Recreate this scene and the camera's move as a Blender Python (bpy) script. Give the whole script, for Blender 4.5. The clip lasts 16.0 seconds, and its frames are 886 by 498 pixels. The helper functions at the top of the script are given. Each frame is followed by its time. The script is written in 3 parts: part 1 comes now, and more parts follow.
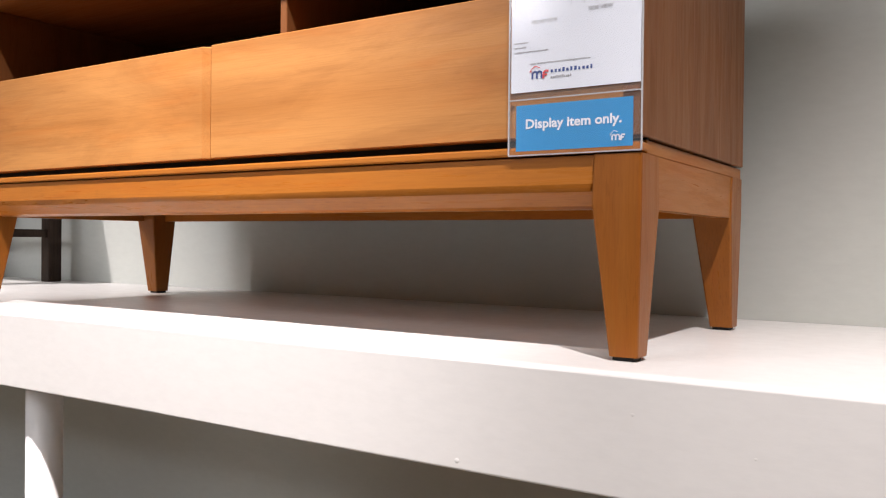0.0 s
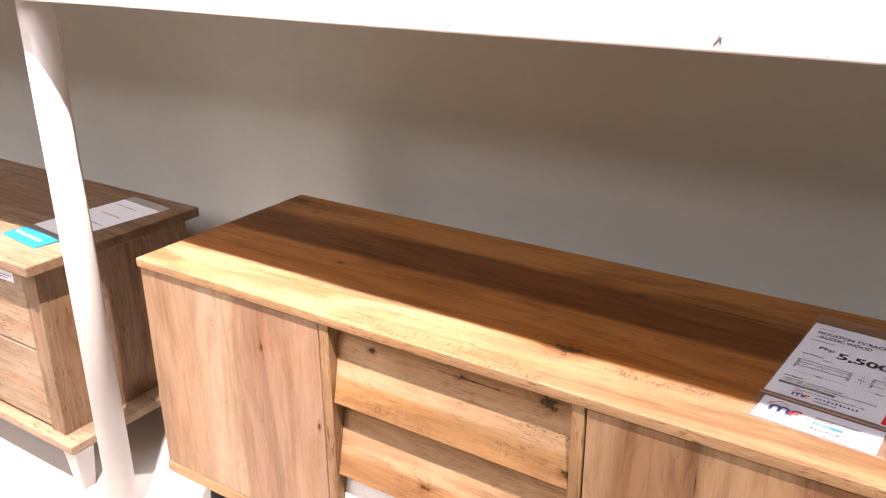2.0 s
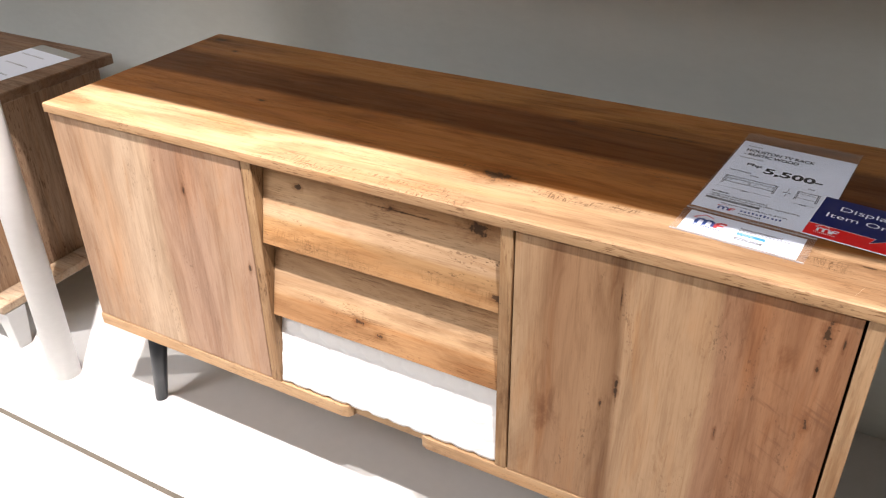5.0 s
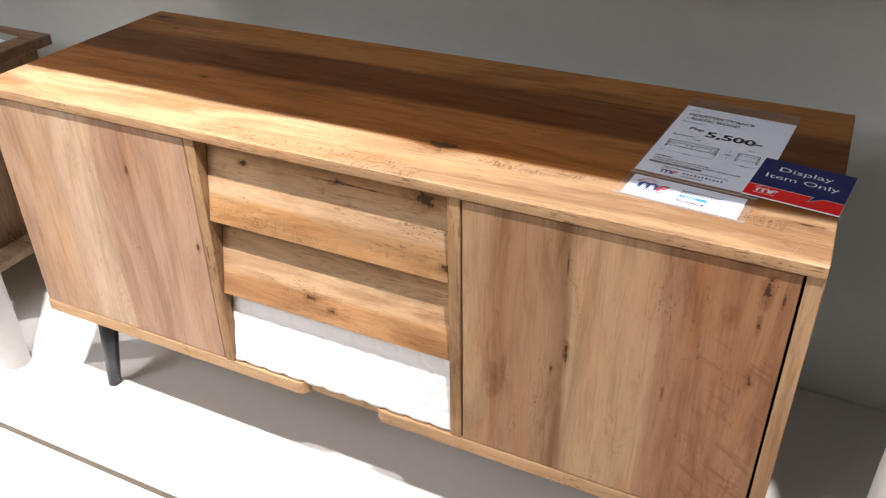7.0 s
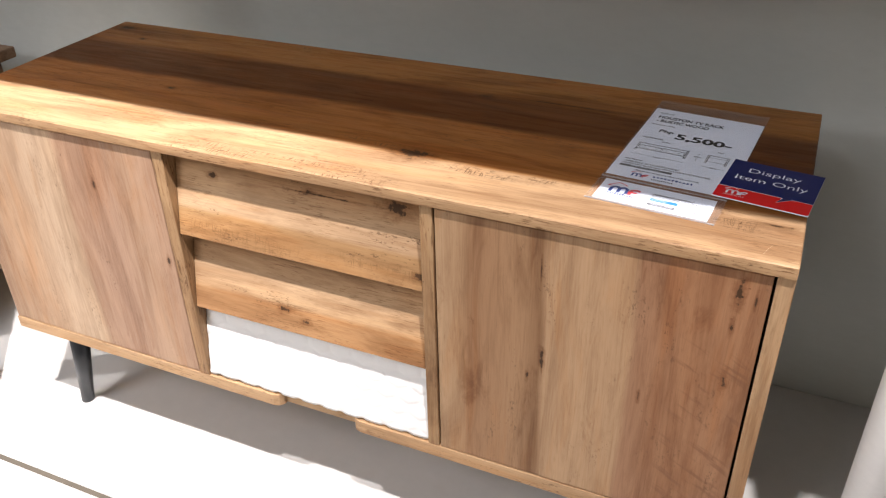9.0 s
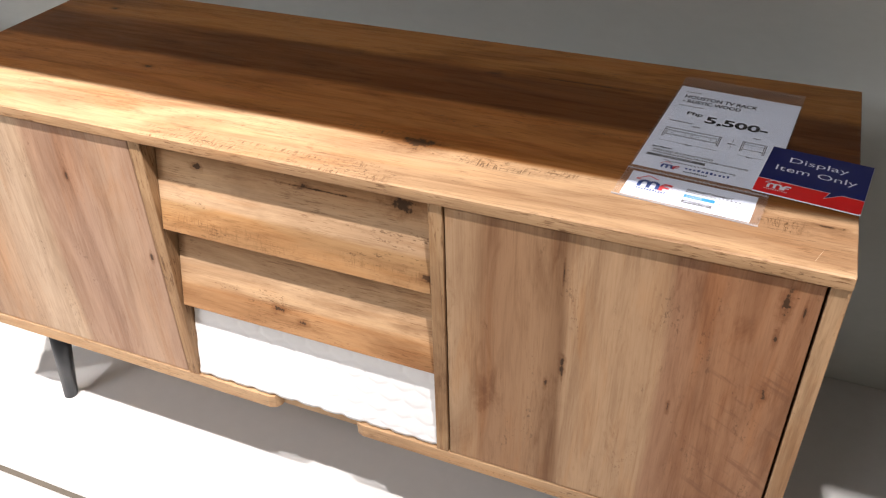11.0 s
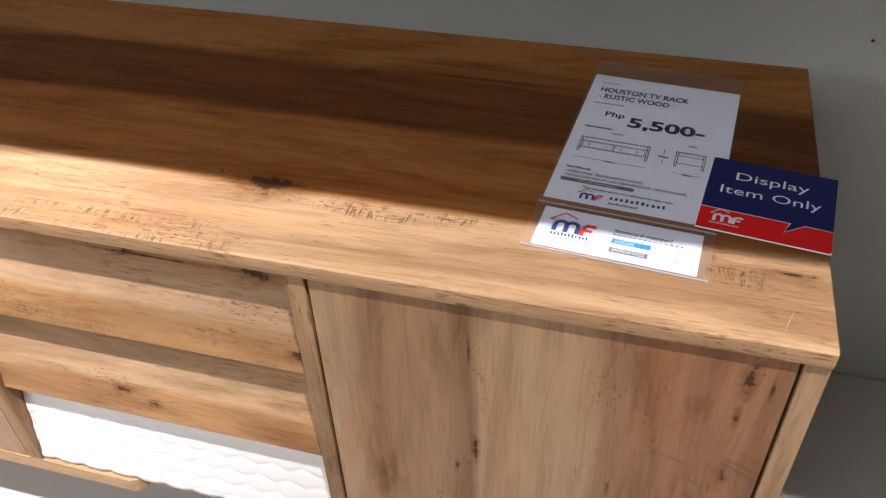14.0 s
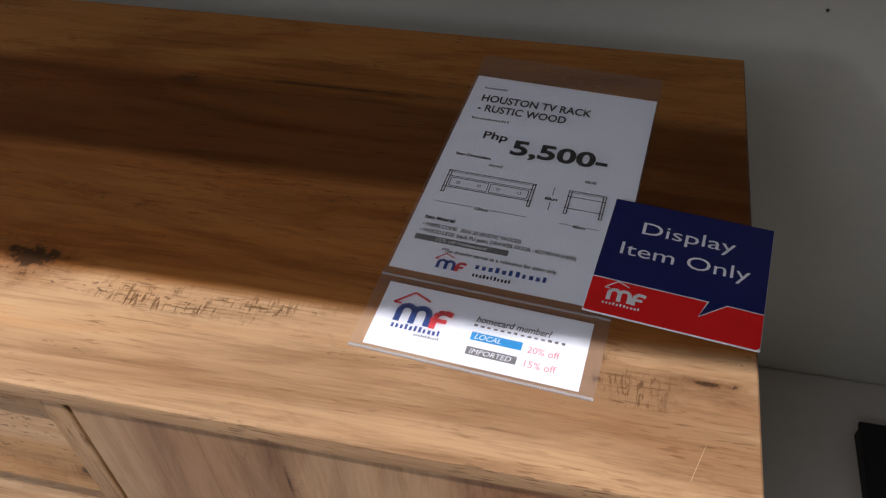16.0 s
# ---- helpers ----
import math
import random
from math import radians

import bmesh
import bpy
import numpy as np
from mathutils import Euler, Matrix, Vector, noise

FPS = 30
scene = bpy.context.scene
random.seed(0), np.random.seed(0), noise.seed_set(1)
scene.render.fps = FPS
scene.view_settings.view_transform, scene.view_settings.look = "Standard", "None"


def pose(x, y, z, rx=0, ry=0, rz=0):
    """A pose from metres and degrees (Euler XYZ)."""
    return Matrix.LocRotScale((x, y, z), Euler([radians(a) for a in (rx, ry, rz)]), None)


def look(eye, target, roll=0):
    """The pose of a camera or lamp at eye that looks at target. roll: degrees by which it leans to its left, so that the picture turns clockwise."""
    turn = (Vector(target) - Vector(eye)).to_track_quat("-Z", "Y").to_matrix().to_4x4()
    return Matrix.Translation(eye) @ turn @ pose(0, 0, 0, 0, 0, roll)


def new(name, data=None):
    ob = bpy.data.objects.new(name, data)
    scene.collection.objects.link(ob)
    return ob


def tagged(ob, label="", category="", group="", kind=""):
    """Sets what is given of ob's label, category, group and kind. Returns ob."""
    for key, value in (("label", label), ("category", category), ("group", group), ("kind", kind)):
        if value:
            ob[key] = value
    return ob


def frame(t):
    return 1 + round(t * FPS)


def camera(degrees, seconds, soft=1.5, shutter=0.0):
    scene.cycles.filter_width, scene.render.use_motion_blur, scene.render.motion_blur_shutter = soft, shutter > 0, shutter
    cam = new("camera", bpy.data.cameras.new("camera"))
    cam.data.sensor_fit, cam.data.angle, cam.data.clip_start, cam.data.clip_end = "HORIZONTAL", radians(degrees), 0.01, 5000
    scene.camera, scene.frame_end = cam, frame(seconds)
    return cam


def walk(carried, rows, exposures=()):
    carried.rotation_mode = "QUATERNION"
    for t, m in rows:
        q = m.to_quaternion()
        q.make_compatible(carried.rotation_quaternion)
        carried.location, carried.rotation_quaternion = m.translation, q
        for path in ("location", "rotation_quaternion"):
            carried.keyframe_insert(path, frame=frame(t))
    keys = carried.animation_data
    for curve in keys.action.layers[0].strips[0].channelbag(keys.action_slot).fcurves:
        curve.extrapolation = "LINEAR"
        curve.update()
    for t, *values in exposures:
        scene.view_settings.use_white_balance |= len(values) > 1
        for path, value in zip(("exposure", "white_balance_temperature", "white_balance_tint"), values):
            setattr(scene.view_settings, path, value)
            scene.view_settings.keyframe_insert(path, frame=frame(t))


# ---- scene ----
cam = camera(55.9, 16.0, soft=1.2)
PATH = [
    (0, (1.097, -0.779, 1.241), (0.013, 0.902, 1.221), 0.6),
    (0.5, (1.113, -0.783, 1.209), (0.028, 0.882, 0.986), -0.0),
    (1, (1.117, -0.794, 1.181), (0.039, 0.84, 0.772), -0.3),
    (1.5, (1.122, -0.795, 1.147), (0.064, 0.794, 0.549), -0.4),
    (2, (1.126, -0.794, 1.117), (0.106, 0.761, 0.382), -0.4),
    (2.5, (1.129, -0.785, 1.099), (0.162, 0.751, 0.259), -0.4),
    (3, (1.133, -0.781, 1.089), (0.228, 0.749, 0.172), -0.4),
    (3.5, (1.135, -0.777, 1.08), (0.264, 0.75, 0.127), -0.4),
    (4, (1.138, -0.776, 1.077), (0.282, 0.741, 0.094), -0.5),
    (6.5, (1.155, -0.766, 1.052), (0.364, 0.724, -0.022), -1.1),
    (7, (1.161, -0.769, 1.055), (0.412, 0.743, -0.019), -1.0),
    (7.5, (1.165, -0.768, 1.056), (0.451, 0.76, -0.019), -0.7),
    (8, (1.166, -0.767, 1.057), (0.462, 0.767, -0.015), -0.9),
    (8.5, (1.164, -0.766, 1.061), (0.465, 0.771, -0.011), -1.3),
    (9, (1.163, -0.76, 1.059), (0.462, 0.776, -0.011), -1.4),
    (11.5, (1.075, -0.652, 1.055), (0.462, 0.838, -0.13), -1.3),
    (12, (1.054, -0.637, 1.05), (0.493, 0.87, -0.139), -1.2),
    (12.5, (1.027, -0.624, 1.049), (0.526, 0.898, -0.148), -1.3),
    (13, (1.023, -0.599, 1.048), (0.552, 0.93, -0.152), -1.5),
    (13.5, (1.036, -0.53, 1.039), (0.58, 0.966, -0.208), -2.2),
    (14, (1.051, -0.438, 1.033), (0.619, 1.01, -0.278), -2.2),
    (14.5, (1.067, -0.359, 1.027), (0.669, 1.034, -0.352), -1.8),
    (15, (1.082, -0.287, 1.011), (0.722, 1.078, -0.406), -1.8),
    (15.5, (1.088, -0.24, 0.999), (0.75, 1.103, -0.444), -2.0),
    (16, (1.099, -0.218, 0.994), (0.751, 1.12, -0.452), -2.9),
]
EXPOSURES = [(0, -0.56, 6600, 18), (0.5, -0.15, 6750, 19), (1, -1.05, 6900, 19), (1.5, -0.45, 7200, 25), (2, 0.42, 7300, 29), (2.5, 0.68, 7200, 27), (3.0, 0.63, 7000, 23), (3.5, 0.6, 6700, 20), (4.2, 0.45, 6650, 18), (6.5, 0.13, 6550, 17), (9, 0.12, 6550, 17), (12.5, -0.04, 6550, 17), (13.5, -0.09, 6550, 17), (14.0, -0.18, 6500, 18), (14.5, -0.62, 6550, 18), (15, -1.14, 6600, 19), (15.5, -1.08, 6600, 19), (16, -0.67, 6500, 18)]
walk(cam, [(t, look(eye, target, roll)) for t, eye, target, roll in PATH], EXPOSURES)

# ---- light: a dim shop, two ceiling spots over the display, a far ceiling panel, an added fill panel ----
world = bpy.data.worlds.new("world")
scene.world = world
world.use_nodes = True
world.node_tree.nodes["Background"].inputs["Color"].default_value = (1.0, 0.95, 0.88, 1)
world.node_tree.nodes["Background"].inputs["Strength"].default_value = 0.05


def spot(name, eye, target, watts, size, blend, colour, radius=0.028):
    data = bpy.data.lights.new(name, "SPOT")
    data.energy, data.spot_size, data.spot_blend = watts, radians(size), blend
    data.color, data.shadow_soft_size = colour, radius
    ob = new(name, data)
    ob.matrix_world = look(eye, target)
    return ob


def panel_light(name, eye, target, watts, sx, sy, colour):
    data = bpy.data.lights.new(name, "AREA")
    data.shape, data.size, data.size_y, data.energy, data.color = "RECTANGLE", sx, sy, watts, colour
    ob = new(name, data)
    ob.matrix_world = look(eye, target)
    return ob


spot("ceiling_spot_a", (0.55, -0.79, 3.05), (0.04, 0.0, 0.95), 700, 41, 1.0, (1.0, 0.965, 0.92))
spot("ceiling_spot_b", (-1.30, -0.79, 3.05), (-0.92, 0.1, 1.0), 400, 42, 0.9, (1.0, 0.965, 0.92))
spot("ceiling_spot_c", (1.50, -0.79, 3.05), (1.22, 0.07, 0.88), 430, 47, 1.0, (1.0, 0.965, 0.92))
panel_light("ceiling_panel_far", (-1.8, -3.9, 3.08), (0.3, 0.0, 0.8), 68, 1.2, 0.8, (0.94, 0.98, 1.0))
# unseen panel added as fill, to lift shaded parts and light the floor
panel_light("fill_panel_aisle", (-0.9, -2.6, 3.15), (-0.8, -2.3, 0), 76, 2.4, 1.2, (0.94, 0.98, 1.0))


# ---- materials ----
def material(name):
    m = bpy.data.materials.new(name)
    m.use_nodes = True
    return m, m.node_tree, m.node_tree.nodes["Principled BSDF"]


def feed(tree, socket, value):
    if isinstance(value, bpy.types.NodeSocket):
        tree.links.new(value, socket)
    elif isinstance(value, (tuple, list)) and len(value) == 3 and socket.type == "RGBA":
        socket.default_value = (*value, 1)
    else:
        socket.default_value = value


def coords(tree):
    return tree.nodes.new("ShaderNodeTexCoord").outputs["Object"]


def mapped(tree, vec, scale, offset=(0, 0, 0)):
    n = tree.nodes.new("ShaderNodeMapping")
    feed(tree, n.inputs["Vector"], vec)
    n.inputs["Scale"].default_value = scale
    n.inputs["Location"].default_value = offset
    return n.outputs[0]


def noise_tex(tree, vec, scale=1.0, detail=4.0, rough=0.55, distortion=0.0):
    n = tree.nodes.new("ShaderNodeTexNoise")
    feed(tree, n.inputs["Vector"], vec)
    n.inputs["Scale"].default_value, n.inputs["Detail"].default_value = scale, detail
    n.inputs["Roughness"].default_value, n.inputs["Distortion"].default_value = rough, distortion
    return n.outputs["Fac"]


def maths(tree, op, a, b=0.0):
    n = tree.nodes.new("ShaderNodeMath")
    n.operation = op
    feed(tree, n.inputs[0], a)
    feed(tree, n.inputs[1], b)
    return n.outputs[0]


def ranged(tree, value, a, b, c=0.0, d=1.0, smooth=True):
    n = tree.nodes.new("ShaderNodeMapRange")
    n.interpolation_type = "SMOOTHSTEP" if smooth else "LINEAR"
    feed(tree, n.inputs["Value"], value)
    for key, v in (("From Min", a), ("From Max", b), ("To Min", c), ("To Max", d)):
        n.inputs[key].default_value = v
    return n.outputs["Result"]


def mixed(tree, fac, a, b, blend="MIX"):
    n = tree.nodes.new("ShaderNodeMix")
    n.data_type, n.blend_type = "RGBA", blend
    feed(tree, n.inputs[0], fac)
    feed(tree, n.inputs[6], a)
    feed(tree, n.inputs[7], b)
    return n.outputs[2]


def ramp(tree, fac, stops):
    n = tree.nodes.new("ShaderNodeValToRGB")
    feed(tree, n.inputs[0], fac)
    els = n.color_ramp.elements
    while len(els) < len(stops):
        els.new(0.5)
    for e, (p, c) in zip(els, stops):
        e.position, e.color = p, (*c, 1)
    return n.outputs[0]


def bump(tree, bsdf, height, strength, distance):
    n = tree.nodes.new("ShaderNodeBump")
    n.inputs["Strength"].default_value, n.inputs["Distance"].default_value = strength, distance
    feed(tree, n.inputs["Height"], height)
    tree.links.new(n.outputs[0], bsdf.inputs["Normal"])


def axis_of(tree, vec, k):
    n = tree.nodes.new("ShaderNodeSeparateXYZ")
    feed(tree, n.inputs[0], vec)
    return n.outputs[k]


def plain(name, colour, rough=0.5, metal=0.0, mottled=0.06, scale=60.0):
    m, tree, b = material(name)
    f = noise_tex(tree, coords(tree), scale, 4)
    dark = tuple(c * (1 - mottled * 2) for c in colour)
    tree.links.new(mixed(tree, f, dark, colour), b.inputs["Base Color"])
    b.inputs["Roughness"].default_value, b.inputs["Metallic"].default_value = rough, metal
    return m


def painted(name, colour, rough, relief, dirt=0.12):
    """Brushed wall paint: mottled at two scales, with fine relief."""
    m, tree, b = material(name)
    p = coords(tree)
    big = noise_tex(tree, p, 2.3, 5, 0.6)
    fine = noise_tex(tree, mapped(tree, p, (40, 40, 110)), 1.0, 5, 0.6)
    c = mixed(tree, ranged(tree, big, 0.3, 0.7), tuple(x * (1 - dirt) for x in colour), colour)
    c = mixed(tree, ranged(tree, fine, 0.3, 0.75, 0.0, 0.25), c, tuple(x * 0.85 for x in colour))
    tree.links.new(c, b.inputs["Base Color"])
    tree.links.new(ranged(tree, fine, 0.2, 0.8, rough - 0.08, rough + 0.1), b.inputs["Roughness"])
    bump(tree, b, fine, relief, 0.002)
    return m


def wood(name, grain, cross, span, stops, knots=(), saws=(), fleck=1.2, speck=1.0, scratch=(), pore=1.5, rough=0.45, streak=0.6, fibre=0.5, shift=0.0, heart=1.0, saw=0.74, long=0.55):
    """Printed rustic wood. grain, cross: axes (0, 1, 2) along and across the grain; span: the range of the cross axis
    that the plank colours in stops run over; knots: (along, across, radius); saws: bands of rough saw marks (a0, a1, c0, c1)."""
    m, tree, b = material(name)
    p = coords(tree)
    p = mapped(tree, p, (1, 1, 1), (shift, shift * 0.7, shift * 1.3)) if shift else p
    base = coords(tree)

    def sc(along, across):
        return tuple(along if k == grain else across for k in range(3))
    wob = noise_tex(tree, mapped(tree, p, sc(3.0, 14.0)), 1.0, 3)
    broad = noise_tex(tree, mapped(tree, p, sc(2.4, 14.0)), 1.0, 6, 0.62, 1.4)
    lines = noise_tex(tree, mapped(tree, p, sc(6.0, 70.0)), 1.0, 6, 0.68, 1.1)
    fine = noise_tex(tree, mapped(tree, p, sc(16.0, 520.0)), 1.0, 3, 0.6)
    blotch = noise_tex(tree, mapped(tree, p, sc(5.0, 9.0)), 1.0, 4, 0.55)
    across = axis_of(tree, base, cross)
    along = axis_of(tree, base, grain)
    u = ranged(tree, across, span[0], span[1], 0, 1, False)
    u = maths(tree, "ADD", u, ranged(tree, wob, 0.25, 0.75, -0.016, 0.016, False))
    c = ramp(tree, u, stops)
    c = mixed(tree, ranged(tree, broad, 0.40, 0.66, 0.0, streak), c, (0.40, 0.30, 0.24), "MULTIPLY")
    c = mixed(tree, ranged(tree, blotch, 0.5, 0.8, 0.0, 0.35), c, (1.25, 1.18, 1.08), "MULTIPLY")
    c = mixed(tree, ranged(tree, lines, 0.46, 0.68, 0.0, fibre), c, (0.42, 0.31, 0.25), "MULTIPLY")
    flecks = noise_tex(tree, mapped(tree, p, sc(22.0, 190.0)), 1.0, 3, 0.6, 0.2)
    c = mixed(tree, ranged(tree, flecks, 0.62, 0.74, 0.0, fibre * fleck), c, (0.35, 0.24, 0.18), "MULTIPLY")
    stain = noise_tex(tree, mapped(tree, p, sc(7.0, 26.0)), 1.0, 5, 0.7, 0.6)
    c = mixed(tree, ranged(tree, stain, 0.56, 0.75, 0.0, streak), c, (0.5, 0.38, 0.3), "MULTIPLY")
    c = mixed(tree, ranged(tree, fine, 0.42, 0.72, 0.0, 0.12 + fibre * 0.45), c, (0.55, 0.46, 0.4), "MULTIPLY")
    pores = noise_tex(tree, mapped(tree, p, sc(55.0, 480.0)), 1.0, 2, 0.5)
    where = noise_tex(tree, mapped(tree, p, sc(9.0, 22.0)), 1.0, 3, 0.6)
    k = maths(tree, "MULTIPLY", ranged(tree, pores, 0.56, 0.66), ranged(tree, where, 0.45, 0.62))
    c = mixed(tree, maths(tree, "MULTIPLY", k, fibre * pore), c, (0.30, 0.2, 0.14), "MULTIPLY")
    pale = noise_tex(tree, mapped(tree, p, sc(14.0, 130.0), (3, 5, 7)), 1.0, 4, 0.6)
    c = mixed(tree, ranged(tree, pale, 0.58, 0.72, 0.0, fibre * 0.7), c, (1.35, 1.3, 1.2), "MULTIPLY")
    dots = noise_tex(tree, mapped(tree, p, sc(150.0, 330.0)), 1.0, 3, 0.65)
    heap = noise_tex(tree, mapped(tree, p, sc(8.0, 30.0), (9, 2, 4)), 1.0, 4, 0.7)
    k = maths(tree, "MULTIPLY", ranged(tree, dots, 0.55, 0.63), ranged(tree, heap, 0.55, 0.68))
    c = mixed(tree, maths(tree, "MULTIPLY", k, min(0.75, fibre * 2.4) * speck), c, (0.10, 0.055, 0.03))
    warmth = noise_tex(tree, mapped(tree, p, sc(3.2, 24.0), (2, 8, 5)), 1.0, 4, 0.6, 0.8)
    c = mixed(tree, ranged(tree, warmth, 0.48, 0.70, 0.0, 0.55), c, (1.0, 0.80, 0.60), "MULTIPLY")
    warp = noise_tex(tree, mapped(tree, p, (90, 90, 90)), 1.0, 5, 0.7)
    for ka, kc, r, *more in knots:
        r *= heart
        da = maths(tree, "MULTIPLY", maths(tree, "SUBTRACT", along, ka), more[0] if more else long)
        dc = maths(tree, "SUBTRACT", across, kc)
        d = maths(tree, "SQRT", maths(tree, "ADD", maths(tree, "MULTIPLY", da, da), maths(tree, "MULTIPLY", dc, dc)))
        d = maths(tree, "ADD", d, ranged(tree, warp, 0.3, 0.7, -r * 0.9, r * 0.9, False))
        c = mixed(tree, ranged(tree, d, r * 0.8, r * 2.9, 0.55, 0.0), c, (0.42, 0.30, 0.2), "MULTIPLY")
        c = mixed(tree, ranged(tree, d, r * 0.55, r * 1.1, 0.94, 0.0), c, (0.05, 0.026, 0.013))
    if saws:
        marks = noise_tex(tree, mapped(tree, p, sc(330.0, 55.0)), 1.0, 4, 0.7, 0.8)
        patch = noise_tex(tree, mapped(tree, p, sc(17.0, 50.0)), 1.0, 4, 0.65)
        dashes = noise_tex(tree, mapped(tree, p, sc(48.0, 420.0)), 1.0, 4, 0.7, 0.5)
        marks = maths(tree, "MAXIMUM", ranged(tree, marks, 0.50, 0.60), ranged(tree, dashes, 0.53, 0.62))
        marks = maths(tree, "MULTIPLY", marks, ranged(tree, patch, 0.42, 0.60))
        for a0, a1, c0, c1 in saws:
            k = maths(tree, "MULTIPLY", ranged(tree, along, a0, a0 + 0.03), ranged(tree, along, a1 - 0.03, a1, 1, 0))
            k = maths(tree, "MULTIPLY", k, ranged(tree, across, c0, c0 + 0.006))
            k = maths(tree, "MULTIPLY", k, ranged(tree, across, c1 - 0.012, c1, 1, 0))
            k = maths(tree, "MULTIPLY", maths(tree, "MULTIPLY", k, marks), saw)
            c = mixed(tree, k, c, (0.12, 0.06, 0.026))
    for a0, a1, c0, c1 in scratch:
        lean = maths(tree, "ADD", along, maths(tree, "MULTIPLY", across, 0.55))
        comb = tree.nodes.new("ShaderNodeCombineXYZ")
        feed(tree, comb.inputs[0], maths(tree, "MULTIPLY", lean, 95.0))
        feed(tree, comb.inputs[1], maths(tree, "MULTIPLY", across, 16.0))
        s = ranged(tree, noise_tex(tree, comb.outputs[0], 1.0, 3, 0.6), 0.53, 0.68)
        k = maths(tree, "MULTIPLY", ranged(tree, along, a0, a0 + 0.05), ranged(tree, along, a1 - 0.05, a1, 1, 0))
        k = maths(tree, "MULTIPLY", k, ranged(tree, across, c0, c0 + 0.03))
        k = maths(tree, "MULTIPLY", k, ranged(tree, across, c1 - 0.02, c1, 1, 0))
        c = mixed(tree, maths(tree, "MULTIPLY", maths(tree, "MULTIPLY", k, s), 0.6), c, (0.18, 0.085, 0.045))
    tree.links.new(c, b.inputs["Base Color"])
    b.inputs["Specular IOR Level"].default_value = 0.2
    tree.links.new(ranged(tree, lines, 0.3, 0.7, rough - 0.06, rough + 0.1), b.inputs["Roughness"])
    bump(tree, b, maths(tree, "ADD", lines, maths(tree, "MULTIPLY", fine, 0.6)), 0.18, 0.0008)
    return m


TAN, PALE, MID, DARK = (0.54, 0.355, 0.20), (0.55, 0.38, 0.23), (0.40, 0.168, 0.045), (0.125, 0.044, 0.0115)
M_TOP = wood("rustic_top", 0, 1, (0, 0.4),
             [(0, TAN), (0.215, TAN), (0.238, MID), (0.48, (0.36, 0.15, 0.042)), (0.515, DARK), (0.74, (0.165, 0.063, 0.017)), (0.79, (0.34, 0.155, 0.042)), (1, (0.37, 0.17, 0.047))],
             knots=[(0.737, 0.089, 0.010), (0.873, 0.3065, 0.0012, 0.022), (1.172, 0.072, 0.0016, 0.15), (0.03, 0.37, 0.007), (0.756, 0.298, 0.004), (0.30, 0.16, 0.003), (0.10, 0.33, 0.003)],
             saws=[(0.40, 0.75, -0.01, 0.030), (0.78, 1.02, 0.060, 0.090), (1.085, 1.165, 0.045, 0.090), (0.60, 0.75, 0.092, 0.114)], rough=0.40, streak=0.62, fibre=0.36, fleck=0.9, pore=1.3, saw=0.9)
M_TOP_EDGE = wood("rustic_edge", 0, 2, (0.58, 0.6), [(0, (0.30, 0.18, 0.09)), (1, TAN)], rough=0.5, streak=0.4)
M_LIP = wood("rustic_lip", 0, 2, (0.17, 0.20), [(0, (0.46, 0.29, 0.155)), (1, (0.52, 0.34, 0.19))], rough=0.5, streak=0.35, fibre=0.3, shift=2.7)
M_DOOR_R = wood("rustic_door_right", 2, 0, (0.806, 1.18),
                [(0, (0.44, 0.29, 0.17)), (0.09, (0.40, 0.25, 0.14)), (0.13, (0.32, 0.18, 0.096)), (0.28, (0.36, 0.215, 0.118)), (0.36, (0.24, 0.132, 0.068)), (0.385, (0.44, 0.285, 0.165)), (0.63, (0.43, 0.275, 0.158)), (0.655, (0.32, 0.175, 0.10)), (0.80, (0.345, 0.175, 0.09)), (1, (0.34, 0.18, 0.098))],
                knots=[(0.556, 1.150, 0.0055), (0.508, 1.149, 0.0025), (0.437, 1.152, 0.0035), (0.369, 0.926, 0.0022), (0.405, 0.943, 0.004), (0.383, 1.063, 0.002), (0.546, 1.1675, 0.0015, 0.12), (0.562, 1.159, 0.0014, 1.8), (0.395, 0.944, 0.0012, 0.06), (0.53, 0.938, 0.0012, 0.08)], scratch=[(0.20, 0.50, 1.08, 1.19)],
                rough=0.46, streak=0.55, fibre=0.24, pore=0.6, fleck=0.8, shift=3.1, heart=0.62, long=0.26)
M_DOOR_L = wood("rustic_door_left", 2, 0, (0.0, 0.39),
                [(0, (0.41, 0.27, 0.175)), (0.25, (0.46, 0.31, 0.2)), (0.40, (0.52, 0.38, 0.26)), (0.52, (0.50, 0.36, 0.24)), (0.56, (0.42, 0.27, 0.18)), (0.72, (0.40, 0.255, 0.175)), (0.88, (0.45, 0.3, 0.2)), (1, (0.41, 0.26, 0.175))],
                knots=[(0.51, 0.27, 0.0024), (0.404, 0.379, 0.003)], rough=0.46, streak=0.40, fibre=0.24, pore=0.6, fleck=0.8, shift=7.7, heart=0.62, long=0.26)
M_SIDE = wood("rustic_side", 2, 1, (0, 0.4), [(0, (0.46, 0.30, 0.17)), (0.2, (0.40, 0.24, 0.13)), (0.5, MID), (1, TAN)], rough=0.46, fibre=0.3, fleck=0.5, pore=0.5, shift=1.7)
